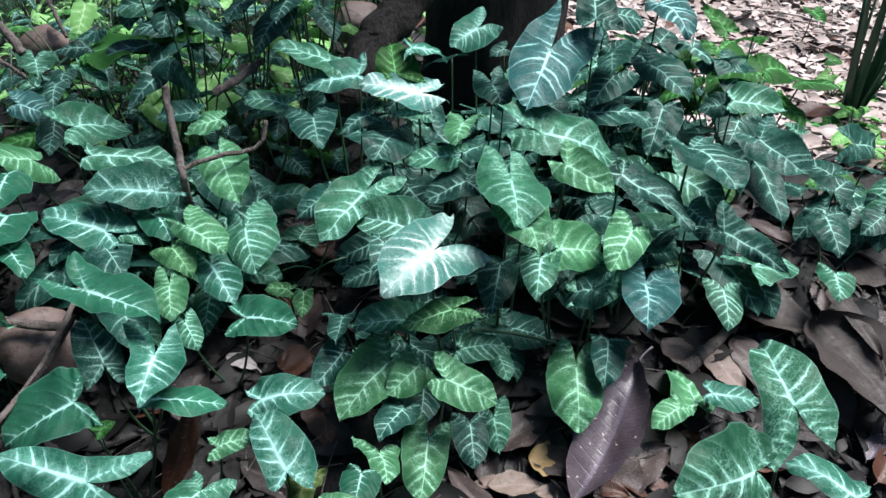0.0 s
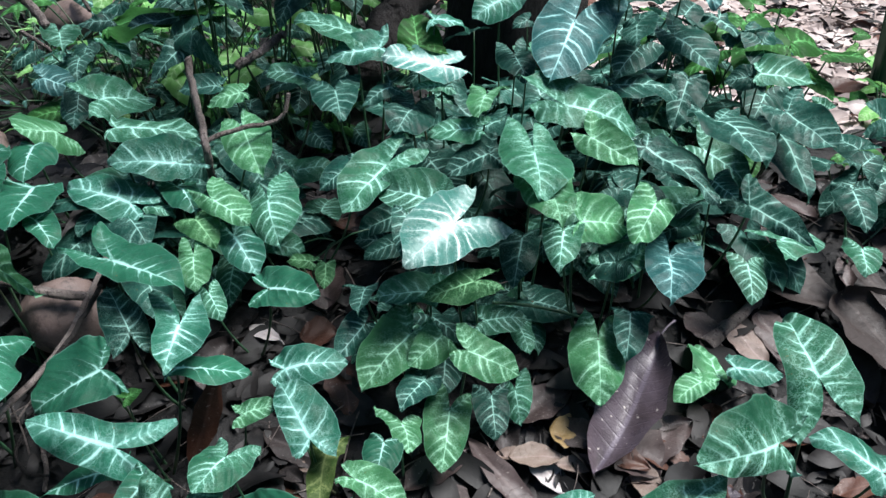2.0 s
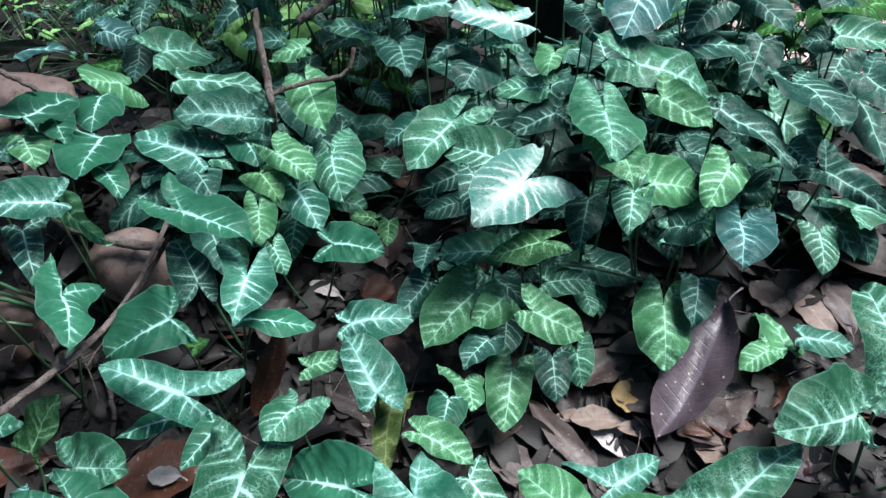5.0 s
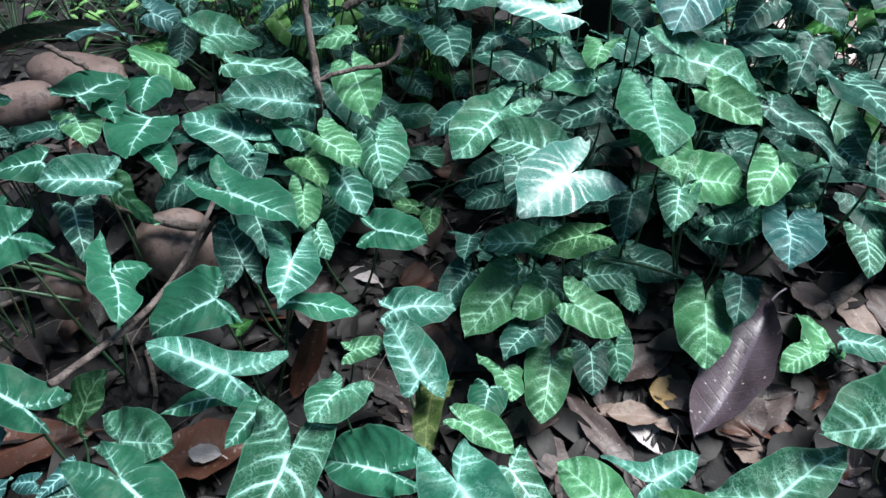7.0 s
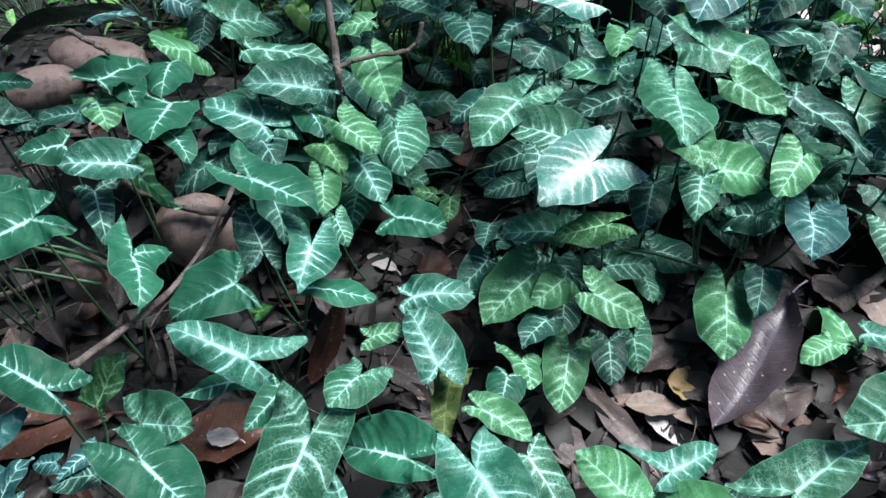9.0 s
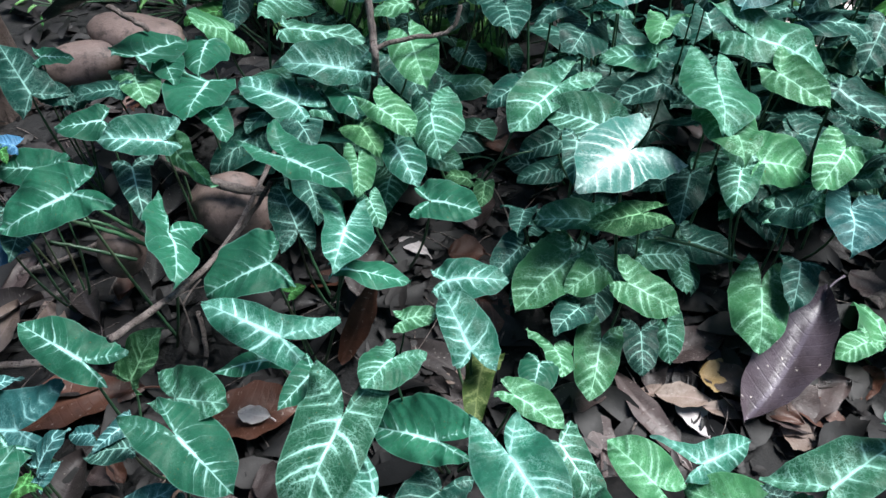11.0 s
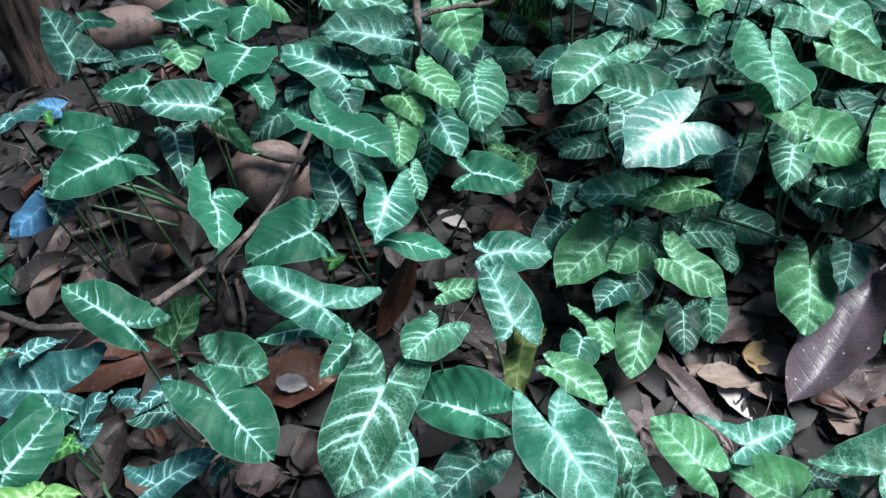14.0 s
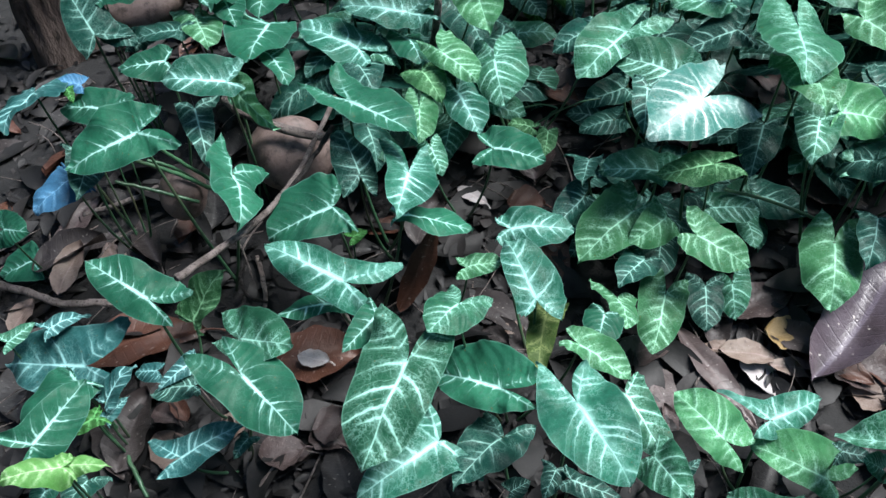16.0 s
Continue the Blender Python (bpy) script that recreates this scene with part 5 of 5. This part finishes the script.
chips("dead_leaf_layer", 900, -1.35, 0.95, 0.2, 1.4, (0.05, 0.10), SHADED_CHIP, 7, "layer of dark dry dead leaves on the soil")
chips("leaf_litter", 6000, -1.3, 1.0, 0.2, 1.5, (0.01, 0.035), SHADED_CHIP, 8, "broken brown leaf fragments over the soil")


def fibres():
    rnd = random.Random(12)
    verts, faces = [], []
    for i in range(420):
        x, y = rnd.uniform(-1.2, 0.9), rnd.uniform(0.25, 1.3)
        a, ln = rnd.uniform(0, 6.283), rnd.uniform(0.03, 0.13)
        z = height(x, y) + rnd.uniform(0.004, 0.02)
        p = Vector((x, y, z))
        q = p + Vector((math.cos(a), math.sin(a), rnd.uniform(-0.15, 0.25))) * ln
        v, f = tube(bend(p, (p + q) / 2 + Vector((rnd.uniform(-1, 1), rnd.uniform(-1, 1), rnd.uniform(0, 1))) * ln * 0.2, q, 5), [rnd.uniform(0.0005, 0.0016)] * 6, 4)
        b = len(verts)
        verts += v
        faces += [tuple(b + k for k in t) for t in f]
    return tagged(solid("dead_stems", verts, faces, TWIG), "thin dead stems and fibres on the soil", "litter", kind="stuff")


fibres()
chips("far_leaf_litter", 22000, 0.1, 3.2, 1.35, 4.6, (0.02, 0.09), SUNLIT_CHIP, 9, "dry leaf litter, sunlight put into its pale colour")
chips("wide_leaf_litter", 5000, -4.5, 4.5, -3.0, 5.5, (0.04, 0.12), SHADED_CHIP, 11, "brown leaf litter spread under the trees")
chips("shade_leaf_litter", 2500, -3.5, 0.3, 1.4, 4.4, (0.03, 0.10), SHADED_CHIP, 10, "dry leaf litter behind the tree")


def straws(name, count, x0, x1, y0, y1, seed, material, label):
    rnd = random.Random(seed)
    verts, faces = [], []
    for i in range(count):
        x, y = soft(rnd, x0, x1), soft(rnd, y0, y1)
        if not sunny(rnd, x, y):
            continue
        a, ln = rnd.uniform(0, 6.283), rnd.uniform(0.05, 0.30)
        p = Vector((x, y, height(x, y) + rnd.uniform(0.012, 0.035)))
        q = p + Vector((math.cos(a) * ln, math.sin(a) * ln, 0))
        q.z = height(q.x, q.y) + rnd.uniform(0.012, 0.035)
        v, f = tube([p, (p + q) / 2 + Vector((0, 0, rnd.uniform(0, 0.01))), q], [rnd.uniform(0.0015, 0.005)] * 3, 5)
        b = len(verts)
        verts += v
        faces += [tuple(b + k for k in t) for t in f]
    return tagged(solid(name, verts, faces, material), label, "litter", kind="stuff")


straws("dry_stalks", 280, 0.3, 2.6, 1.6, 4.2, 41, SUNLIT_CHIP, "dry stalks and sticks, sunlight put into their pale colour")
straws("dark_sticks", 90, 0.3, 2.6, 1.6, 4.2, 42, TWIG, "dark thin sticks lying on the litter")
chips("brown_far_litter", 350, 0.3, 2.8, 1.5, 4.2, (0.04, 0.10), DEAD[5], 43, "rust-brown fallen leaves in the dry litter")

# the dark leaf that hangs at the edge
dead_leaf(*(-0.777, 0.941, 0.373), 112, 0.175, 0.080, 8, -10, 35)

# ---- sticks ----
def upright_stick():
    ob = twig([(-0.427, 1.101, 0.387), (-0.423, 1.084, 0.350), (-0.413, 1.057, 0.296), (-0.405, 1.031, 0.249), (-0.458, 1.148, 0.048)], 0.0056, 0.0062, "broken upright grey-brown stick with a side branch", "broken_stick", 3)
    br = twig([(-0.414, 1.040, 0.269), (-0.386, 1.056, 0.278), (-0.344, 1.073, 0.282), (-0.306, 1.086, 0.284), (-0.288, 1.092, 0.297), (-0.281, 1.104, 0.325)], 0.0042, 0.0034, "", "side_branch", 4)
    br.parent = ob


upright_stick()
twig([(-0.591, 0.479, 0.204), (-0.583, 0.534, 0.181), (-0.564, 0.603, 0.165), (-0.546, 0.676, 0.159), (-0.540, 0.754, 0.156), (-0.535, 0.888, 0.174)], 0.0048, 0.0036, "long bare grey-brown twig lying across the bed", "twig", 5)
twig([(-0.670, 0.799, 0.218), (-0.618, 0.794, 0.187), (-0.565, 0.798, 0.171), (-0.522, 0.810, 0.157)], 0.008, 0.0065, "weathered stick lying on the stones", "twig", 6)
twig([(-1.020, 0.576, -0.002), (-0.923, 0.563, -0.001), (-0.863, 0.556, 0.000), (-0.795, 0.574, -0.001)], 0.006, 0.0055, "bent brown twig on the fallen leaves", "twig", 7)
twig([(-0.502, 0.788, 0.200), (-0.525, 0.722, 0.171), (-0.558, 0.636, 0.149)], 0.0035, 0.003, "thin dark stem leaning over the stones", "twig", 8, BARK)
twig([(0.383, 0.865, 0.010), (0.418, 0.889, 0.023), (0.483, 0.946, 0.032)], 0.014, 0.007, "short grey root stub among the litter", "root", 9)
twig([(-0.426, 1.331, 0.259), (-0.385, 1.352, 0.277), (-0.349, 1.422, 0.285)], 0.0085, 0.007, "short thick brown stick among the leaves", "twig", 10)
twig([(-0.824, 1.609, 0.345), (-0.803, 1.581, 0.307), (-0.782, 1.555, 0.274)], 0.005, 0.004, "thin pale twig behind the plants", "twig", 11)
twig([(-0.819, 1.382, 0.375), (-0.792, 1.367, 0.358), (-0.766, 1.345, 0.331)], 0.009, 0.008, "thick brown stick behind the plants", "twig", 12)
twig([(-0.774, 1.275, 0.352), (-0.756, 1.278, 0.335), (-0.736, 1.280, 0.314)], 0.004, 0.003, "thin pale twig behind the plants", "twig", 13)
twig([(-0.951, 0.746, -0.015), (-0.868, 0.765, 0.014), (-0.807, 0.798, 0.038)], 0.005, 0.004, "thin dead twig on dark soil", "twig", 14)
twig([(-0.627, 0.704, -0.008), (-0.591, 0.642, -0.015), (-0.586, 0.611, -0.031)], 0.004, 0.003, "short thin dead twig on dark soil", "twig", 15)
twig([(-0.477, 0.646, -0.020), (-0.443, 0.604, -0.025), (-0.428, 0.566, -0.038)], 0.004, 0.003, "short dead twig under the leaves", "twig", 16)

twig([(-0.632, 0.689, 0.008), (-0.626, 0.645, 0.012), (-0.607, 0.623, -0.003), (-0.582, 0.629, -0.018)], 0.0028, 0.002, "thin curled dark root on the soil", "root", 17, BARK)
twig([(-0.589, 0.718, 0.004), (-0.589, 0.675, 0.012), (-0.574, 0.652, -0.004), (-0.548, 0.659, -0.019)], 0.0024, 0.0018, "thin curled dark root on the soil", "root", 18, BARK)
twig([(-0.460, 0.415, -0.039), (-0.472, 0.392, -0.024), (-0.485, 0.366, -0.024), (-0.493, 0.349, -0.039)], 0.0026, 0.002, "thin curled pale root among dead leaves", "root", 19)
twig([(-0.699, 0.389, -0.034), (-0.661, 0.350, -0.024), (-0.624, 0.316, -0.035)], 0.003, 0.0026, "thin green-brown fallen stalk on dead leaves", "twig", 20, STALK)
twig([(-0.723, 0.641, 0.225), (-0.694, 0.664, 0.191), (-0.661, 0.697, 0.135)], 0.0026, 0.003, "slanting dark green leaf stalk", "leaf_stalk", 22, STALK)
twig([(-0.701, 0.672, 0.221), (-0.681, 0.685, 0.186), (-0.656, 0.705, 0.139)], 0.0024, 0.0028, "slanting dark green leaf stalk", "leaf_stalk", 23, STALK)

twig([(-0.243, 0.943, 0.113), (-0.212, 0.942, 0.141), (-0.173, 0.903, 0.197), (-0.143, 0.912, 0.202)], 0.0014, 0.0011, "thin arching pale green leaf stalk", "leaf_stalk", 31, STALK)
twig([(-0.222, 0.927, 0.122), (-0.214, 0.943, 0.142), (-0.203, 0.942, 0.155), (-0.229, 0.953, 0.151), (-0.254, 0.954, 0.141)], 0.0014, 0.001, "thin arching pale green leaf stalk", "leaf_stalk", 32, STALK)
twig([(0.041, 0.823, 0.137), (0.105, 0.851, 0.104), (0.186, 0.857, 0.073)], 0.0022, 0.0026, "long pale green leaf stalk over the litter", "leaf_stalk", 33, STALK)
twig([(-0.764, 0.639, 0.182), (-0.723, 0.652, 0.163), (-0.672, 0.673, 0.129)], 0.0022, 0.0026, "long green leaf stalk over the stones", "leaf_stalk", 34, STALK)
twig([(-0.734, 0.678, 0.192), (-0.709, 0.693, 0.17), (-0.677, 0.712, 0.119)], 0.0022, 0.0026, "long green leaf stalk over the stones", "leaf_stalk", 35, STALK)
twig([(-0.826, 1.019, 0.327), (-0.794, 1.011, 0.314), (-0.758, 1.003, 0.3)], 0.0045, 0.004, "bare pale twig lying over the stones", "twig", 36)

# ---- stones ----
stone(*(-0.594, 0.825, 0.107), 0.066, 0.055, 0.060, 20, 1, "smooth brown stone half buried in the bed")
stone(*(-0.721, 0.711, 0.106), 0.034, 0.036, 0.044, 0, 2, "small rounded brown stone under the stalks")
stone(*(-0.814, 1.052, 0.257), 0.092, 0.050, 0.034, -10, 3, "large rounded grey-brown stone behind the leaves")
stone(*(-0.882, 0.988, 0.236), 0.062, 0.050, 0.040, 30, 4, "rounded grey-brown stone at the bed's edge")
stone(*(-0.209, 1.798, 0.205), 0.075, 0.055, 0.050, 10, 6, "pale tan stone beside the tree trunk")
stone(*(-0.990, 1.958, 0.088), 0.12, 0.08, 0.05, 0, 7, "pale tan stone behind the plants")


# ---- trees ----
def trunk(x, y, z0, z1, r0, r1, lean, seed, label, flare=0.35, lobes=5, bark=None):
    sides, rings = 56, 80
    verts, faces = [], []
    for i in range(rings + 1):
        t = i / rings
        z = z0 + (z1 - z0) * t * t
        r = r0 + (r1 - r0) * t
        fl = flare * math.exp(-(z - z0) / 0.22)
        for k in range(sides):
            a = 2 * math.pi * k / sides
            q = Vector((math.cos(a), math.sin(a), 0))
            rr = r * (1 + fl * (0.6 + 0.6 * math.cos(lobes * a + seed)) + 0.07 * noise.noise(q * 2.2 + Vector((seed, 0, z * 1.5))))
            rr += 0.009 * noise.noise(q * 9 + Vector((0, seed, z * 7))) + 0.006 * noise.noise(q * 24 + Vector((3, seed, z * 22)))
            verts.append((x + lean[0] * (z - z0) + rr * q.x, y + lean[1] * (z - z0) + rr * q.y, z))
    for i in range(rings):
        for k in range(sides):
            k2 = (k + 1) % sides
            faces.append((i * sides + k, i * sides + k2, (i + 1) * sides + k2, (i + 1) * sides + k))
    ob = new("tree")
    ob.location = (0, 0, 0)
    solid("trunk", verts, faces, bark or BARK, ob)
    return tagged(ob, label, "tree")


big_tree = trunk(0.10, 1.74, -0.15, 7.6, 0.17, 0.09, (0.06, 0.05), 2, "dark rough-barked tree trunk rising behind the plants")
limb = twig([(-0.194, 1.324, 0.251), (-0.142, 1.383, 0.314), (-0.085, 1.451, 0.364), (-0.015, 1.523, 0.441), (0.051, 1.633, 0.537)], 0.036, 0.040, "", "root_limb", 21, BARK, 20)
limb.parent = big_tree


def crown(tree, x, y, z, spread, count, seed):
    """Limbs and a loose crown of small leaves, high above the bed."""
    rnd = random.Random(seed)
    verts, faces = [], []
    for k in range(9):
        a = 2 * math.pi * k / 9 + rnd.uniform(-0.3, 0.3)
        end = Vector((x + math.cos(a) * spread * rnd.uniform(0.6, 1.0), y + math.sin(a) * spread * rnd.uniform(0.6, 1.0), z + rnd.uniform(0.5, 2.4)))
        v, f = tube(bend((x, y, z - rnd.uniform(0.2, 1.4)), ((x + end.x) / 2, (y + end.y) / 2, z + 0.2), end, 8), [0.05 - 0.005 * i for i in range(9)], 8)
        solid("limb", v, f, BARK, tree)
        for i in range(count):
            p = end + Vector((rnd.gauss(0, 0.45), rnd.gauss(0, 0.45), rnd.gauss(0, 0.35)))
            m = Matrix.Translation(p) @ Euler((rnd.uniform(-1, 1), rnd.uniform(-1, 1), rnd.uniform(0, 6.28))).to_matrix().to_4x4()
            b = len(verts)
            verts += [m @ Vector(c) for c in ((0, 0, 0), (0.035, 0.06, 0.01), (0, 0.15, 0), (-0.035, 0.06, 0.01))]
            faces.append((b, b + 1, b + 2, b + 3))
    ob = solid("crown", verts, faces, UNSEEN_FOLIAGE, tree)
    return tagged(ob, kind="stuff")


crown(big_tree, 0.57, 2.13, 7.4, 1.5, 70, 61)
slim = trunk(-1.28, 1.22, -0.15, 4.6, 0.058, 0.036, (0.0, 0.0), 5, "slim rough grey-brown trunk at the bed's edge", 0.4, 3, GREY_BARK)
crown(slim, -1.28, 1.22, 4.5, 0.6, 25, 62)


# ---- strap-leaved plant ----
def strap_plant(x, y):
    ob = new("strap_leaf_plant")
    ob.location = (x, y, height(x, y))
    rnd = random.Random(31)
    for i in range(9):
        a = 2 * math.pi * i / 9 + rnd.uniform(-0.3, 0.3)
        out, up, w = rnd.uniform(0.03, 0.16), rnd.uniform(0.34, 0.56), rnd.uniform(0.024, 0.034)
        path = bend((0.02 * math.cos(a), 0.02 * math.sin(a), -0.01), (0.05 * math.cos(a), 0.05 * math.sin(a), up * 0.6), (out * math.cos(a), out * math.sin(a), up), 10)
        side = Vector((-math.sin(a), math.cos(a), 0))
        outw = Vector((math.cos(a), math.sin(a), 0))
        verts, faces = [], []
        for k, p in enumerate(path):
            h = w * (1 - (k / 10) ** 2.2) * 0.5 + 0.001
            for q in (-1, 0, 1):
                verts.append(p + side * h * q - outw * 0.35 * h * (1 - abs(q)))
            for q in (1, 0, -1):
                verts.append(p + side * h * q - outw * (0.35 * h * (1 - abs(q)) + 0.003))
        for k in range(10):
            for q in range(6):
                faces.append((k * 6 + q, k * 6 + (q + 1) % 6, k * 6 + 6 + (q + 1) % 6, k * 6 + 6 + q))
        solid("leaf_blade", verts, faces, BLADE, ob)
    return tagged(ob, "upright strap-leaved plant growing in pale litter", "plant")


strap_plant(*(1.224, 2.107, -0.226)[:2])


# ---- undergrowth ----
SHARED = {}


def shared_blade(kind, variant):
    key = (kind, variant)
    if key not in SHARED:
        rnd = random.Random(700 + kind * 10 + variant)
        lx, ly = rnd.uniform(0.34, 0.46), rnd.uniform(0.28, 0.42)
        SHARED[key] = blade_mesh("leaf", 0.1, (lx, ly), (lx, ly), (0.44, 0.44), LEAF[kind], 700 + variant, rnd.uniform(0.05, 0.2), rnd.uniform(0.1, 0.3), 0.014, 18, 5)
    return SHARED[key]


def lance_blade(kind, variant):
    key = ("lance", kind, variant)
    if key not in SHARED:
        rnd = random.Random(600 + kind * 10 + variant)
        w = rnd.uniform(0.15, 0.26)
        SHARED[key] = blade_mesh("leaf", 0.1, (w * 0.9, 0.12), (w * 0.9, 0.12), (w, w), LEAF[kind], 600 + variant, rnd.uniform(0.1, 0.35), 0.3, 0.014, 16, 3)
    return SHARED[key]


def undergrowth(x, y, count, low, high, spread, kinds, size, seed, label, name="arrowhead_plant", group="arrowhead plants", shape=shared_blade):
    rnd = random.Random(seed)
    foot = new(name)
    foot.location = (x, y, height(x, y) - 0.004)
    for i in range(count):
        a = rnd.uniform(0, 6.283)
        d = spread * math.sqrt(rnd.random())
        h = rnd.uniform(low, high)
        j = Vector((d * math.cos(a), d * math.sin(a), h))
        s = rnd.uniform(*size) / 0.1
        ob = new("leaf", shape(rnd.choice(kinds), rnd.randrange(4)))
        ob.parent = foot
        m = pose(j.x, j.y, j.z, rnd.uniform(-38, 2), rnd.uniform(-22, 22), math.degrees(a) - 90 + rnd.uniform(-60, 60)) @ Matrix.Diagonal((s, s, s, 1))
        ob.matrix_local = m
        inv = m.inverted()
        path = [inv @ p for p in bend(j, j * 0.55 + Vector((0, 0, 0.1 * h)), (rnd.uniform(-0.01, 0.01), rnd.uniform(-0.01, 0.01), 0), 6)]
        v, f = tube(path, [0.0019 / s] * 7, 5)
        solid("petiole", v, f, STALK, ob)
    return tagged(foot, label, "plant", group)


def fill():
    rnd = random.Random(77)
    gaps = [(-0.202, 1.106, 0.082), (-0.199, 0.984, 0.041), (0.061, 1.044, 0.134), (0.119, 0.966, 0.047), (-0.068, 0.965, 0.092), (-0.280, 1.310, 0.080)]

    def spot(x0, x1, y0, y1):
        while True:
            x, y = rnd.uniform(x0, x1), rnd.uniform(y0, y1)
            if all(math.hypot(x - gx, y - gy) > 0.13 for gx, gy, _ in gaps):
                return x, y

    # low plants mostly take the dark leaf colour, which stands in for their shade
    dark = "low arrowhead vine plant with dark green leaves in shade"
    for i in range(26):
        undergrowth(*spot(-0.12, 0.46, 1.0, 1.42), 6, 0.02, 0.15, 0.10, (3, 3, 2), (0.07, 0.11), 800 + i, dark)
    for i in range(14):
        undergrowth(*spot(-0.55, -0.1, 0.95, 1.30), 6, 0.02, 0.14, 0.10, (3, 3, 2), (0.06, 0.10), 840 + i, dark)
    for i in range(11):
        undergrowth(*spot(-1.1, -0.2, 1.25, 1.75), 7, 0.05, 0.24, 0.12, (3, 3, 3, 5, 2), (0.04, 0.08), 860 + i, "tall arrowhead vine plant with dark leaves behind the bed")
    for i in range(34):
        undergrowth(*spot(-2.4, -0.15, 1.6, 3.2), 12, 0.05, 0.36, 0.2, (5, 12, 12, 3), (0.06, 0.14), 880 + i, "bright green lance-leaved plant behind the bed", "leafy_plant", "background plants", lance_blade)
    for i in range(26):
        undergrowth(*spot(-1.9, -0.2, 1.5, 2.9), 26, 0.02, 0.24, 0.22, (5, 12, 12, 3), (0.018, 0.05), 950 + i, "clump of small bright green leaves behind the bed", "leafy_plant", "background plants", lance_blade)
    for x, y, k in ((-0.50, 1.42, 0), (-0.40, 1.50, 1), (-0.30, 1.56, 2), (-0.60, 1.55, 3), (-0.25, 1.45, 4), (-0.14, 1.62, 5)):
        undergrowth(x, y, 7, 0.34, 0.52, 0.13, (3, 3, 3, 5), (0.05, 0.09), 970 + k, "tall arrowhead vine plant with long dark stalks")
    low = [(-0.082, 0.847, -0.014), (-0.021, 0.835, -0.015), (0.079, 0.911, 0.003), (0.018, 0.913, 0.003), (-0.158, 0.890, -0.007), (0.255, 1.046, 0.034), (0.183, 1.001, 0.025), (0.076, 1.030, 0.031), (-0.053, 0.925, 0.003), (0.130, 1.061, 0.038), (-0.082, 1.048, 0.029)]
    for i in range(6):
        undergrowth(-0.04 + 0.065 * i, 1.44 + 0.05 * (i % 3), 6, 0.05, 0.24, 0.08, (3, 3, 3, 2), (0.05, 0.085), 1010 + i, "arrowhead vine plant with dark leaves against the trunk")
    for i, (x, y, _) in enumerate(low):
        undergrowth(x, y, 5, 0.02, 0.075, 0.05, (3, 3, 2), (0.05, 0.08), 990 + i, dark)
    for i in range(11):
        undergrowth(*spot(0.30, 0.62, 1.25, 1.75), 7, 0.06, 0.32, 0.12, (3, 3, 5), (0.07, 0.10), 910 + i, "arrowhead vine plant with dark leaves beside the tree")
    for i, (x, y) in enumerate(((0.71, 1.19), (0.82, 1.21), (0.80, 1.28), (0.92, 1.37))):
        undergrowth(x, y, 4, 0.03, 0.12, 0.06, (3, 3, 2), (0.06, 0.09), 1030 + i, "low arrowhead vine plant with dark leaves in brown litter")
    for i in range(14):
        undergrowth(*spot(0.8, 1.6, 1.65, 3.0), 6, 0.02, 0.08, 0.07, (12, 12, 5), (0.025, 0.055), 930 + i, "small bright green weed in dry litter", "weed", "weeds in the litter")


fill()


# ---- unseen foliage ring, added to keep low skylight off the bed ----
def thicket():
    n, rows = 160, 14
    verts, faces = [], []
    for j in range(rows + 1):
        for i in range(n):
            a = 2 * math.pi * i / n
            h = 5.2 * j / rows
            q = Vector((math.cos(a), math.sin(a), 0))
            r = 6.5 + 0.9 * noise.noise(q * 4 + Vector((0, 0, h * 0.8))) + 0.35 * noise.noise(q * 15 + Vector((0, 0, h * 2.5))) + 0.15 * h
            verts.append((r * q.x, 1.0 + r * q.y, -0.75 + h * (1 + 0.18 * noise.noise(q * 6))))
    for j in range(rows):
        for i in range(n):
            i2 = (i + 1) % n
            faces.append((j * n + i, j * n + i2, (j + 1) * n + i2, (j + 1) * n + i))
    return tagged(solid("backdrop", verts, faces, UNSEEN_FOLIAGE), "unseen dark green ring added to block low skylight", "thicket", kind="structure")


thicket()
